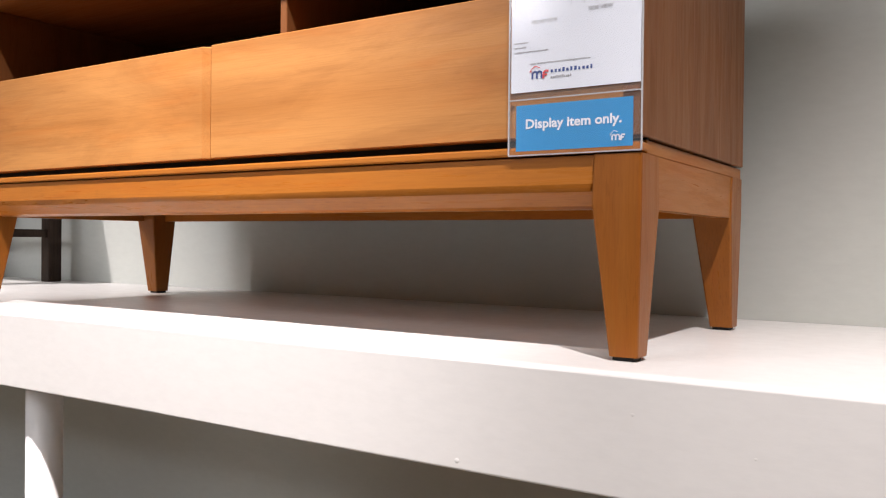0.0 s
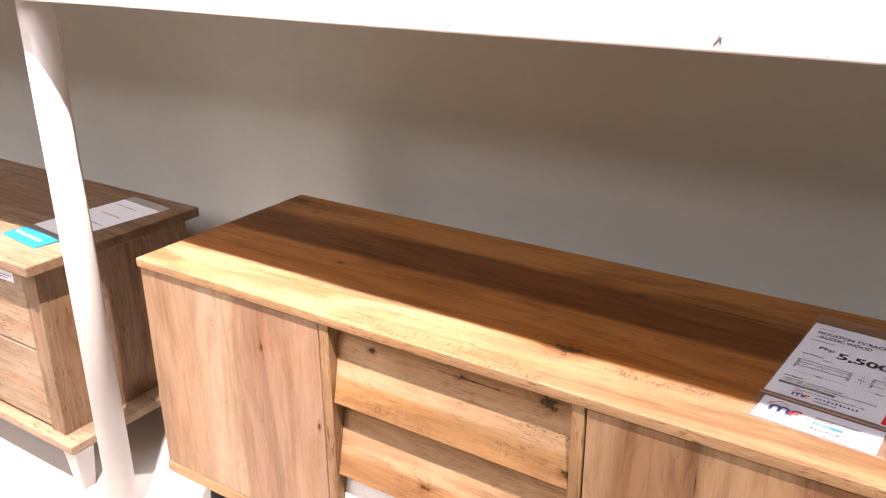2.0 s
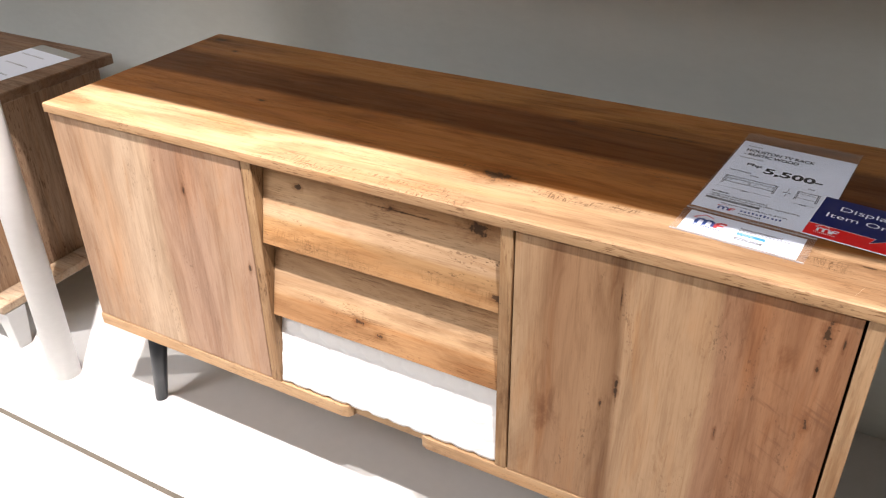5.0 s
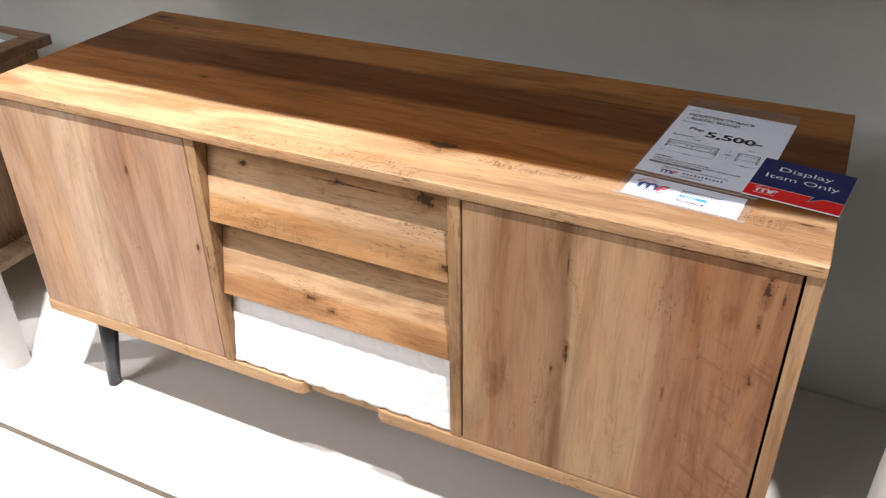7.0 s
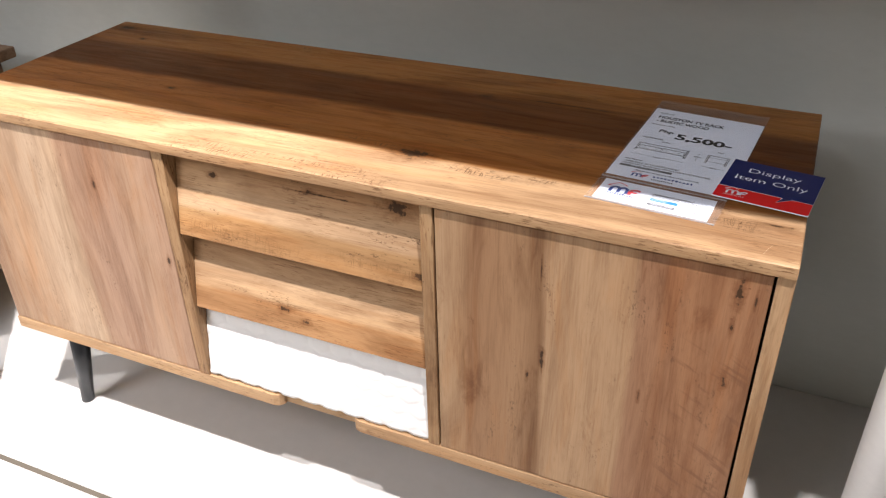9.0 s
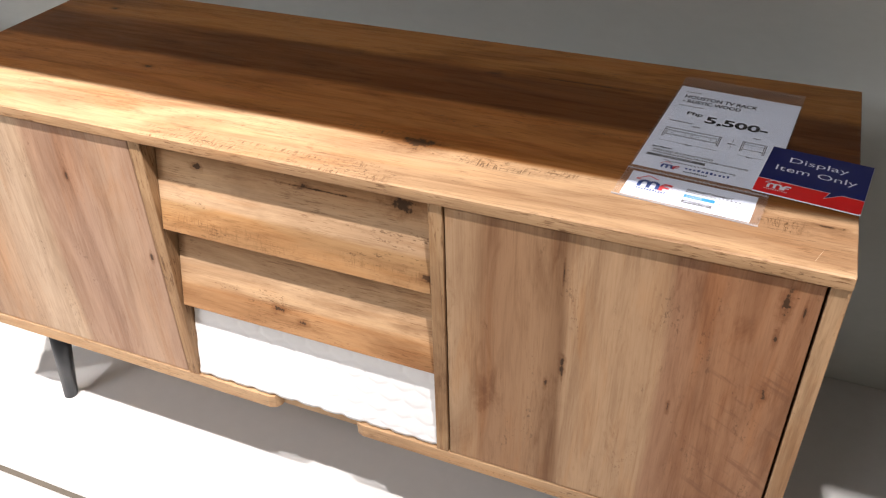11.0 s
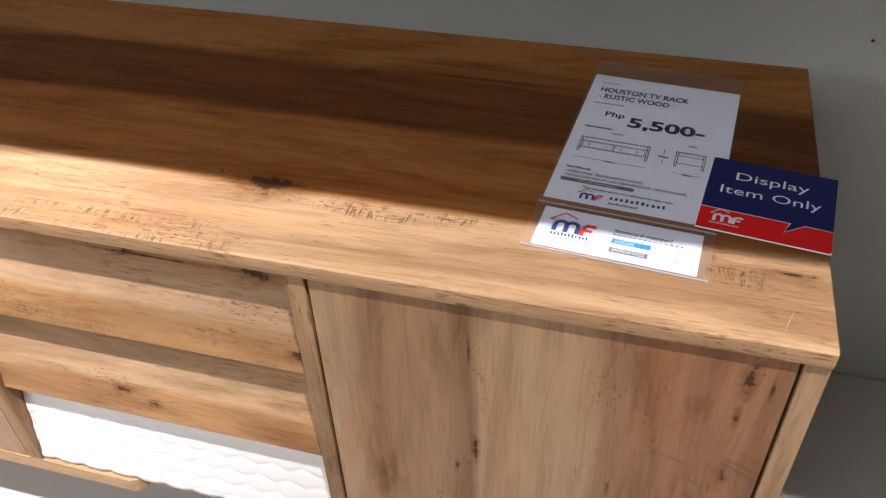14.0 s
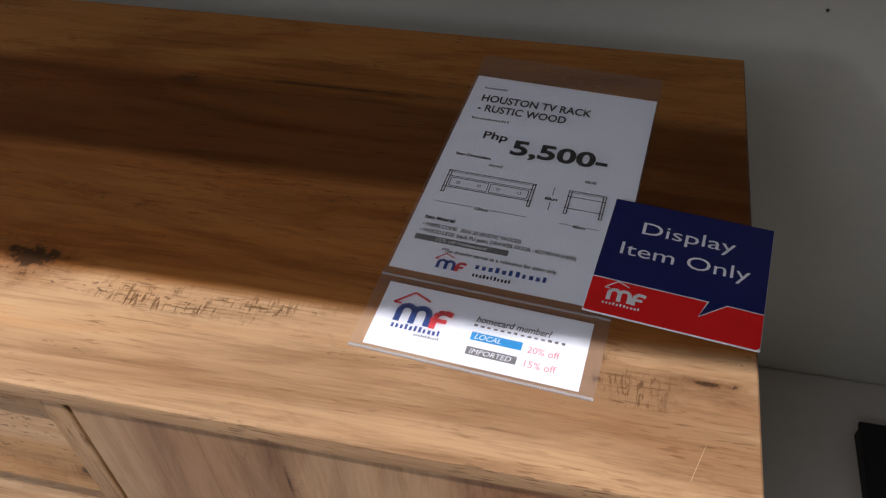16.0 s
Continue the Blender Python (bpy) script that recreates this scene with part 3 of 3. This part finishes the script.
def slat(x0, x1, z0, z1, yb, yt, thick=0.016):
    bm = bmesh.new()
    vs = [bm.verts.new(q) for q in ((x0, yb, z0), (x1, yb, z0), (x1, yt, z1), (x0, yt, z1), (x0, yb + thick, z0), (x1, yb + thick, z0), (x1, yt + thick, z1), (x0, yt + thick, z1))]
    fs = [bm.faces.new([vs[i] for i in f]) for f in ((0, 1, 2, 3), (5, 4, 7, 6), (0, 4, 5, 1), (3, 2, 6, 7), (1, 5, 6, 2), (0, 3, 7, 4))]
    bmesh.ops.bevel(bm, geom=list(bm.edges), offset=0.0008, segments=1, affect="EDGES")
    return bm


part("drawer_front", slat(0.4095, 0.785, 0.4565, 0.5835, 0.003, 0.027), M_SLAT_A, rack, "sloping drawer front with a dark knot")
part("drawer_front", slat(0.4095, 0.785, 0.3300, 0.4560, 0.004, 0.030), M_SLAT_B, rack, "sloping drawer front with fine saw marks")


def hive_board(x0, x1, z0, z1, yb, yt):
    """A white moulded board of shallow rounded hexagon cells, sloping back towards its top."""
    bm = bmesh.new()
    nx, nz, pitch = 150, 56, 0.036
    cells = []
    for r in range(-1, 7):
        for q in range(-1, 15):
            cells.append((x0 + pitch * (q + 0.5 * (r % 2)), z0 - 0.006 + r * pitch * 0.6))
    cells = np.array(cells)
    grid = []
    for j in range(nz + 1):
        row = []
        for i in range(nx + 1):
            x, z = x0 + (x1 - x0) * i / nx, z0 + (z1 - z0) * j / nz
            d = np.sort(np.hypot(cells[:, 0] - x, (cells[:, 1] - z) * 1.35))
            edge = max(0.0, min(1.0, (d[1] - d[0]) / 0.012))
            lift = 0.0011 * (edge * edge * (3 - 2 * edge))
            y = yb + (yt - yb) * (z - z0) / (z1 - z0) - lift
            dz = -2.1 * lift if j == 0 else 0
            row.append(bm.verts.new((x, y, z + dz)))
        grid.append(row)
    back = [[bm.verts.new((w.co.x, max(yb, yt) + 0.012, w.co.z)) for w in row] for row in (grid[0], grid[-1])]
    for a, b in zip(grid, grid[1:]):
        for i in range(nx):
            bm.faces.new((a[i], a[i + 1], b[i + 1], b[i])).smooth = True
    for i in range(nx):
        bm.faces.new((back[0][i], back[0][i + 1], grid[0][i + 1], grid[0][i]))
        bm.faces.new((grid[-1][i], grid[-1][i + 1], back[1][i + 1], back[1][i]))
        bm.faces.new((back[1][i], back[1][i + 1], back[0][i + 1], back[0][i]))
    return bm


part("hive_drawer_front", hive_board(0.4095, 0.785, 0.204, 0.336, 0.004, 0.026), M_HIVE, rack, "white moulded honeycomb drawer front")
flat("scratch", [(1.1640, 0.0100), (1.1642, 0.0099), (1.1698, 0.0270), (1.1722, 0.0340), (1.1696, 0.0271)], M_SCRATCH, top, 0.60012, label="fine pale scratch in the top")
for fx, fy, tx, ty in ((0.064, 0.034, 0.085, 0.045), (1.136, 0.034, 1.115, 0.045), (0.064, 0.366, 0.085, 0.355), (1.136, 0.366, 1.115, 0.355)):
    leg = part("leg", bm_taper(bmesh.new(), (fx, fy, 0.0), (tx, ty, 0.1775), 0.0115, 0.0185), M_LEG, rack, "black tapered round leg")

# ---- the price sleeve and the card on the rack ----
tag = thing("price_tag", (0.966, 0.060, 0.6), "clear plastic sleeve with white printed price sheets", "price tag", turn=-4.7)
flat("sleeve_back", rounded(0, 0.1455, 0, 0.311, 0.006), M_SLEEVE, tag, 0.0004)
flat("sheet", rect(0.002, 0.1445, 0.0655, 0.2825), M_PAPER, tag, 0.0007, label="white price sheet in dark print")
flat("insert", rect(0.0076, 0.1365, 0.0035, 0.0535), M_PAPER, tag, 0.0007, label="white discount strip in colour print")
Z = 0.0010
for text, u, v, h, w, mat in (
        ("HOUSTON TV RACK", 0.0125, 0.2500, 0.0088, 0.0862, M_INK), ("- RUSTIC WOOD", 0.0125, 0.2375, 0.0086, 0.0690, M_INK),
        ("Php", 0.0258, 0.2058, 0.0085, 0.0185, M_INK), ("5,500-", 0.0493, 0.1930, 0.0165, 0.0708, M_INK),
        ("Item Dimension:", 0.0120, 0.1826, 0.0033, 0.0262, M_INK), ("FRONT", 0.0387, 0.1756, 0.0026, 0.0102, M_GREYINK), ("SIDE", 0.1080, 0.1756, 0.0026, 0.0080, M_GREYINK),
        ("120cm", 0.0405, 0.1296, 0.0030, 0.0096, M_INK), ("40cm", 0.1080, 0.1296, 0.0030, 0.0086, M_INK), ("60cm", 0.0846, 0.1520, 0.0030, 0.0086, M_INK),
        ("Item Material:", 0.0108, 0.1135, 0.0035, 0.0212, M_INK),
        ("\u2022 PAPER CODE:  2016-20 (RUSTIC WOOD)", 0.0110, 0.1064, 0.0034, 0.0676, M_GREYINK),
        ("\u2022 WOOD LEGS: black PU paint, DRAWER DOOR : HZ1901W-(HIVE)", 0.0108, 0.1008, 0.0034, 0.1054, M_GREYINK),
        ("*The drawing serves as a reference for sizing only.", 0.0305, 0.0862, 0.0033, 0.0768, M_GREYINK)):
    lettering("lettering", text, u, v, h, mat, tag, Z, w, bold=0.0007 if h > 0.012 else 0.00022 if h > 0.005 else 0.0001)
name_blocks(tag, 0.0112, 0.0300, 0.2662, 0.2682, 14, M_GREYINK, Z)
name_blocks(tag, 0.0115, 0.0412, 0.2267, 0.2288, 14, M_GREYINK, Z)
flat("discount_bar", rect(0.0097, 0.0730, 0.0932, 0.0982), M_GREYINK, tag, Z)
lettering("lettering", "15% off Homecard", 0.0240, 0.0944, 0.0030, M_PAPER, tag, Z + 0.0001, 0.0350, 0.25)
emblem(tag, 0.0290, 0.0720, 0.0215, Z, M_LOGOBLUE, M_LOGORED)
name_blocks(tag, 0.0559, 0.1039, 0.0772, 0.0806, 11, M_LOGOBLUE, Z)
name_blocks(tag, 0.0557, 0.0814, 0.0706, 0.0730, 11, M_INK, Z)


def outline(parent, u0, u1, v0, v1, drawers):
    """A line drawing of a small rack."""
    w = 0.0006
    bm = bmesh.new()
    stroke(bm, [(u0, v1), (u1, v1)], w, Z), stroke(bm, [(u0, v1 - 0.0015), (u1, v1 - 0.0015)], w * 0.7, Z)
    for a in (u0 + 0.0006, u0 + 0.0024, u1 - 0.0024, u1 - 0.0006):
        stroke(bm, [(a, v0), (a, v1)], w, Z)
    stroke(bm, [(u0, v0), (u0 + 0.0028, v0)], w, Z), stroke(bm, [(u1 - 0.0028, v0), (u1, v0)], w, Z)
    low = v0 + (v1 - v0) * 0.24
    stroke(bm, [(u0, low), (u1, low)], w, Z), stroke(bm, [(u0, v1 - 0.006), (u1, v1 - 0.006)], w * 0.8, Z)
    if drawers:
        mid = (u0 + u1) / 2
        for a, b in ((u0 + 0.004, mid - 0.0008), (mid + 0.0008, u1 - 0.004)):
            stroke(bm, [(a, low + 0.0015), (b, low + 0.0015), (b, v1 - 0.0075), (a, v1 - 0.0075), (a, low + 0.0015)], w * 0.8, Z)
            for c in (a + 0.006, b - 0.006):
                q = [(c + 0.0012 * math.cos(t), (low + v1 - 0.006) / 2 + 0.0012 * math.sin(t)) for t in [k * math.pi / 5 for k in range(11)]]
                stroke(bm, q, w * 0.6, Z)
    return part("line_drawing", bm, M_INK, parent)


outline(tag, 0.0125, 0.0764, 0.1420, 0.1652, True)
outline(tag, 0.0990, 0.1258, 0.1418, 0.1652, False)
for a, b in (((0.0113, 0.1316), (0.0392, 0.1316)), ((0.0510, 0.1316), (0.0765, 0.1316)), ((0.0992, 0.1316), (0.1070, 0.1316)), ((0.1175, 0.1316), (0.1256, 0.1316)), ((0.0890, 0.1575), (0.0890, 0.1652)), ((0.0890, 0.1418), (0.0890, 0.1500))):
    part("dimension_line", stroke(bmesh.new(), [a, b], 0.0004, Z), M_INK, tag)
emblem(tag, 0.0155, 0.0242, 0.0390, Z, M_LOGOBLUE, M_LOGORED)
name_blocks(tag, 0.0195, 0.0512, 0.0192, 0.0222, 11, M_LOGOBLUE, Z)
name_blocks(tag, 0.0350, 0.0512, 0.0160, 0.0175, 11, M_GREYINK, Z)
lettering("lettering", "homecard member?", 0.0683, 0.0362, 0.0050, M_INK, tag, Z, 0.0459, 0.2, bold=0.00008)
name_blocks(tag, 0.0678, 0.1250, 0.0327, 0.0340, 14, M_GREYINK, Z)
flat("label_bar", rect(0.0681, 0.0990, 0.0225, 0.0284), M_BLUE, tag, Z)
lettering("lettering", "LOCAL", 0.0705, 0.0236, 0.0040, M_PAPER, tag, Z + 0.0001, 0.0160, 0.25)
flat("label_bar", rect(0.0680, 0.0982, 0.0117, 0.0174), M_GREYINK, tag, Z)
lettering("lettering", "IMPORTED", 0.0702, 0.0128, 0.0037, M_PAPER, tag, Z + 0.0001, 0.0250, 0.25)
lettering("lettering", "20% off", 0.1026, 0.0220, 0.0050, M_PINKINK, tag, Z, 0.0190)
lettering("lettering", "15% off", 0.1030, 0.0118, 0.0050, M_PINKINK, tag, Z, 0.0185)


def film(u0, u1, v0, v1, z, n=36):
    """A clear sheet with slight ripples."""
    bm = bmesh.new()
    g = [[bm.verts.new((u0 + (u1 - u0) * i / n, v0 + (v1 - v0) * j / (2 * n), z + 0.0007 * (0.5 + noise.noise(Vector((i * 0.13, j * 0.11, 7)))))) for i in range(n + 1)] for j in range(2 * n + 1)]
    for a, b in zip(g, g[1:]):
        for i in range(n):
            bm.faces.new((a[i], a[i + 1], b[i + 1], b[i])).smooth = True
    return bm


part("sleeve_front", film(0.0, 0.1455, 0.0, 0.311, 0.0016), M_SLEEVE, tag)
for u0, u1, v0, v1 in ((0.0, 0.1455, -0.0008, 0.0012), (0.0, 0.1455, 0.0580, 0.0592)):
    weld = bmesh.new()
    rnd = random.Random(3)
    for k in range(110):
        a = u0 + (u1 - u0) * k / 110
        bm_box(weld, a, a + 0.0009, v0 + rnd.uniform(0, 0.0005), v1, 0.0004, 0.0012 + rnd.uniform(0, 0.0005))
    part("weld_seam", weld, M_WELD, tag, "stippled welded seam")

card = thing("display_card", (1.098, 0.1095, 0.6030), "navy and red display card lying over a price sheet", "sign card", turn=-7.2)
body = part("board", box(0, 0.103, 0, 0.102, 0, 0.0012, 0.0004), M_PAPER, card)
flat("navy_field", [(0.0004, 0.0292), (0.071, 0.0288), (0.0666, 0.0160), (0.0815, 0.0290), (0.1026, 0.0285), (0.1026, 0.1016), (0.0004, 0.1016)], M_NAVY, card, 0.0014)
flat("red_field", [(0.0004, 0.0006), (0.1006, 0.0006), (0.1026, 0.0028), (0.1026, 0.0277), (0.0815, 0.0281), (0.0660, 0.0145), (0.0698, 0.0279), (0.0004, 0.0283)], M_RED, card, 0.0014)
lettering("lettering", "Display", 0.0222, 0.0735, 0.0115, M_PAPER, card, 0.0016, 0.0590)
lettering("lettering", "Item Only", 0.0120, 0.0520, 0.0115, M_PAPER, card, 0.0016, 0.0800)
emblem(card, 0.0092, 0.0118, 0.0260, 0.0016, M_PAPER, M_PAPER)
name_blocks(card, 0.0100, 0.0335, 0.0082, 0.0098, 11, M_PAPER, 0.0016)

# ---- the teak cabinet on the shelf ----
teak = thing("tv_cabinet", (-0.395, 0.0, 1.124), "warm teak-stained cabinet with two drawers on tapered legs", "cabinet")
W, D, B = 1.215, 0.408, 0.205
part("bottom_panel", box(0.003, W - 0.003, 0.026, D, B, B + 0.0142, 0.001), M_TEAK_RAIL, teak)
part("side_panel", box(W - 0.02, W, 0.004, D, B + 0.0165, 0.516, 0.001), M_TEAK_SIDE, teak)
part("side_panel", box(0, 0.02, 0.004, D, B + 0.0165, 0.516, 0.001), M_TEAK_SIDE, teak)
part("top_panel", box(0, W, 0.004, D, 0.516, 0.536, 0.001), M_TEAK_TOP_SHADED, teak)
# back coloured dark to stand for the open niche's shade
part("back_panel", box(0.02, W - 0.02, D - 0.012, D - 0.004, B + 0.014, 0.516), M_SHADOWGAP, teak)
# the darker side teak doubles as painted niche shade on board and upright
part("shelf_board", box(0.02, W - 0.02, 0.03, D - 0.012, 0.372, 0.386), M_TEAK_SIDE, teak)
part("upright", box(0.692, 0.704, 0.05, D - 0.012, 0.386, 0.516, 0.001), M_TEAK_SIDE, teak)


def drawer_front(x0, x1, z0, z1, left, right):
    """A drawer front whose upright edges are chamfered by left and right."""
    bm = bmesh.new()
    pts = [(x0, 0.026), (x0, 0.006 + left), (x0 + left, 0.006), (x1 - right, 0.006), (x1, 0.006 + right), (x1, 0.026)]
    lo, hi = ([bm.verts.new((x, y, z)) for x, y in pts] for z in (z0, z1))
    for k in range(len(pts)):
        bm.faces.new((lo[k], lo[(k + 1) % len(pts)], hi[(k + 1) % len(pts)], hi[k]))
    bm.faces.new(lo), bm.faces.new(hi)
    bmesh.ops.recalc_face_normals(bm, faces=bm.faces)
    bmesh.ops.bevel(bm, geom=[e for e in bm.edges if abs(e.verts[0].co.z - e.verts[1].co.z) < 1e-6], offset=0.0012, segments=1, affect="EDGES")
    return bm


for x0, x1, left, right in ((0.022, 0.5975, 0.002, 0.008), (0.6015, W - 0.012, 0.006, 0.002)):
    part("drawer", drawer_front(x0, x1, 0.2255, 0.380, left, right), M_TEAK, teak, "plain drawer front with chamfered upright edges")
part("lip_rail", box(0.0, W, 0.003, 0.024, 0.2065, 0.2155, 0.002, 2), M_TEAK_FRAME, teak)
# black strip added in place of the shade between drawers and lip rail
part("gap_shade_strip", box(0.004, W - 0.004, 0.028, 0.034, 0.2155, 0.2265), M_BLACK, teak)


def apron(x0, x1):
    bm = bmesh.new()
    prof = [(0.0075, 0.2045), (0.0075, 0.176), (0.011, 0.168), (0.024, 0.154), (0.032, 0.151), (0.050, 0.151), (0.050, 0.2045)]
    a, b = ([bm.verts.new((x, y, z)) for y, z in prof] for x in (x0, x1))
    for k in range(len(prof)):
        bm.faces.new((a[k], b[k], b[(k + 1) % len(prof)], a[(k + 1) % len(prof)])).smooth = k in (1, 3)
    bm.faces.new(a), bm.faces.new(b)
    return bm


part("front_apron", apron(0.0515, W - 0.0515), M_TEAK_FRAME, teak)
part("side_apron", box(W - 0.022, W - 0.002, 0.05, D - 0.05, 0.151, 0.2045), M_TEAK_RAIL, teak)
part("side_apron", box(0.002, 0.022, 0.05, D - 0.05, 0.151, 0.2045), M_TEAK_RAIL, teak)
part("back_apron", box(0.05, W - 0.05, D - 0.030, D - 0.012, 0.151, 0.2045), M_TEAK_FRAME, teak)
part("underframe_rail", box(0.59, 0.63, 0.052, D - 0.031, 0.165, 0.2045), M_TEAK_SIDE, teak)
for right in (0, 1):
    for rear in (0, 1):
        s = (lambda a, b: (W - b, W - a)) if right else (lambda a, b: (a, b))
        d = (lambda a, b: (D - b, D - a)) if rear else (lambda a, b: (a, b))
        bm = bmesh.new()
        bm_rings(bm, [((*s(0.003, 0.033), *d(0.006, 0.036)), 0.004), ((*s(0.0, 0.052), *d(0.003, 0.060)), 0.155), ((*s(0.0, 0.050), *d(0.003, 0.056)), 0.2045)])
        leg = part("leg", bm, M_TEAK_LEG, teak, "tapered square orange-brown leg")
        part("foot_pad", bm_prism(bmesh.new(), (*s(0.008, 0.030), *d(0.010, 0.032)), (*s(0.008, 0.030), *d(0.010, 0.032)), 0.0, 0.0038), M_BLACK, leg, "black foot pad")

hang = thing("hanging_price_tag", (0.6745, 0.004, 1.331), "clear sleeve with white sheet and blue card", "price tag")
flat("sleeve_back", rounded(0, 0.1455, 0, 0.311, 0.006), M_SLEEVE, hang, 0.0006, True)
flat("sheet", rect(0.002, 0.1440, 0.066, 0.300), M_PAPER, hang, 0.0012, True, "white price sheet with faint print")
flat("blue_card", rect(0.0085, 0.1365, 0.0045, 0.0525), M_BLUE, hang, 0.0012, True, "bright blue notice strip")
lettering("lettering", "Display item only.", 0.0200, 0.0280, 0.0098, M_PAPER, hang, 0.0016, 0.1050, upright=True, bold=0.0004)
emblem(hang, 0.1130, 0.0105, 0.0160, 0.0016, M_PAPER, M_PAPER, True)
emblem(hang, 0.0240, 0.0790, 0.0220, 0.0016, M_LOGOBLUE, M_LOGORED, True)
name_blocks(hang, 0.0480, 0.0960, 0.0840, 0.0870, 11, M_LOGOBLUE, 0.0016, True)
name_blocks(hang, 0.0480, 0.0720, 0.0780, 0.0800, 11, M_GREYINK, 0.0016, True)
lettering("lettering", "FRONT VIEW", 0.0260, 0.1360, 0.0040, M_GREYINK, hang, 0.0016, 0.0290, upright=True)
lettering("lettering", "SIDE VIEW", 0.0890, 0.1420, 0.0040, M_GREYINK, hang, 0.0016, 0.0260, upright=True)
for u0, u1, v in ((0.006, 0.022, 0.117), (0.006, 0.020, 0.112), (0.006, 0.046, 0.107), (0.024, 0.092, 0.094)):
    name_blocks(hang, u0, u1, v, v + 0.0014, int((u1 - u0) / 0.0016), M_GREYINK, 0.0016, True)
for u in (0.006, 0.070, 0.084, 0.128):
    part("dimension_line", stroke(bmesh.new(), [(u, 0.150), (u, 0.180)], 0.0004, 0.0016, True), M_GREYINK, hang)
flat("sleeve_front", rounded(0, 0.1455, 0, 0.311, 0.006), M_SLEEVE, hang, 0.0022, True)
for v in (-0.0006, 0.0575):
    weld = bmesh.new()
    for k in range(60):
        a = 0.1455 * k / 60
        bm_box(weld, a, a + 0.0016, -0.0026, -0.0006, v, v + 0.0014)
    part("weld_seam", weld, M_WELD, hang, "stippled welded seam")
part("side_weld", box(-0.0006, 0.0008, -0.0026, -0.0006, 0, 0.311), M_WELD, hang)
part("side_weld", box(0.1447, 0.1461, -0.0026, -0.0006, 0, 0.311), M_WELD, hang)

# ---- the greyish oak cabinet beside the post ----
oak = thing("oak_cabinet", (-1.53, 0.0, 0.0), "greyish oak-print cabinet with overhanging top on pale legs", "cabinet")
part("top_panel", box(0, 1.2, -0.012, 0.412, 0.488, 0.510, 0.002), M_OAK_TOP, oak)
part("body", box(0.03, 1.174, 0.035, 0.39, 0.112, 0.488, 0.001), M_OAK_SIDE, oak)
for x0, x1 in ((0.034, 0.58), (0.584, 1.124)):
    for z0, z1 in ((0.118, 0.296), (0.300, 0.470)):
        part("drawer", box(x0, x1, 0.018, 0.0348, z0, z1, 0.0015), M_OAK_FRONT, oak, "plain pale oak-print drawer front")
part("corner_stile", box(1.127, 1.175, 0.016, 0.0348, 0.112, 0.486, 0.001), M_OAK_SIDE, oak)
part("base_panel", box(0.0, 1.222, -0.006, 0.40, 0.092, 0.112, 0.002), M_OAK_FRONT, oak)
for x in (0.0, 1.180):
    for y in (0.0, 0.345):
        s = 1 if x > 0.6 else -1
        part("leg", bm_prism(bmesh.new(), (x + 0.004 + 0.010 * s, x + 0.032 + 0.010 * s, y + 0.006, y + 0.034), (x, x + 0.042, y, y + 0.045), 0.0, 0.092, 0.001), M_GREYLEG, oak, "pale grey tapered leg")
oaktag = thing("price_tag", (-0.55, 0.075, 0.510), "clear sleeve with white sheet and blue card on oak top", "price tag", turn=-6)
flat("sleeve", rounded(0, 0.1455, 0, 0.311, 0.006), M_SLEEVE, oaktag, 0.0005)
flat("sheet", rect(0.002, 0.144, 0.066, 0.2825), M_PAPER, oaktag, 0.0009)
flat("blue_card", rect(0.004, 0.142, -0.004, 0.05), M_BLUE, oaktag, 0.0012, label="bright blue notice strip")
for u0, u1, v in ((0.02, 0.10, 0.25), (0.04, 0.12, 0.20), (0.02, 0.13, 0.15), (0.02, 0.12, 0.11)):
    name_blocks(oaktag, u0, u1, v, v + 0.0035, 12, M_GREYINK, 0.0012)
flat("print_bar", rect(0.015, 0.115, 0.020, 0.028), M_PAPER, oaktag, 0.0015)
sticker = thing("sticker", (-0.455, 0.0175, 0.455), "small white sticker on an oak drawer front", "sticker")
flat("label_sheet", rect(-0.05, 0.02, -0.012, 0.010), M_PAPER, sticker, 0.0004, True)
flat("print_bar", rect(-0.045, 0.012, 0.000, 0.002), M_GREYINK, sticker, 0.0007, True)
flat("print_bar", rect(-0.045, 0.000, -0.006, -0.004), M_GREYINK, sticker, 0.0007, True)

# ---- dark things at the edges ----
stool = thing("dark_side_table", (-1.30, 0.20, 1.124), "dark stained wooden side table on the shelf", "side table")
part("tabletop", box(-0.02, 0.40, -0.02, 0.34, 0.44, 0.465, 0.003), M_DARKWOOD, stool)
for x in (0.0, 0.34):
    for y in (0.0, 0.28):
        part("leg", box(x, x + 0.036, y, y + 0.036, 0.0, 0.44, 0.002), M_DARKWOOD, stool)
for y in (0.009, 0.289):
    part("stretcher", box(0.036, 0.34, y, y + 0.018, 0.115, 0.135, 0.001), M_DARKWOOD, stool)
part("stretcher", box(0.009, 0.027, 0.036, 0.28, 0.115, 0.135, 0.001), M_DARKWOOD, stool)
part("stretcher", box(0.349, 0.367, 0.036, 0.28, 0.115, 0.135, 0.001), M_DARKWOOD, stool)

plinth = thing("black_plinth", (1.472, 0.10, 0.0), "low black lacquered plinth on the white platform", "plinth")
part("body", box(0, 0.25, 0, 0.368, 0.0, 0.022, 0.002), M_BLACK, plinth)
part("top_board", box(-0.002, 0.252, -0.002, 0.371, 0.0222, 0.03, 0.002), M_BLACK, plinth)
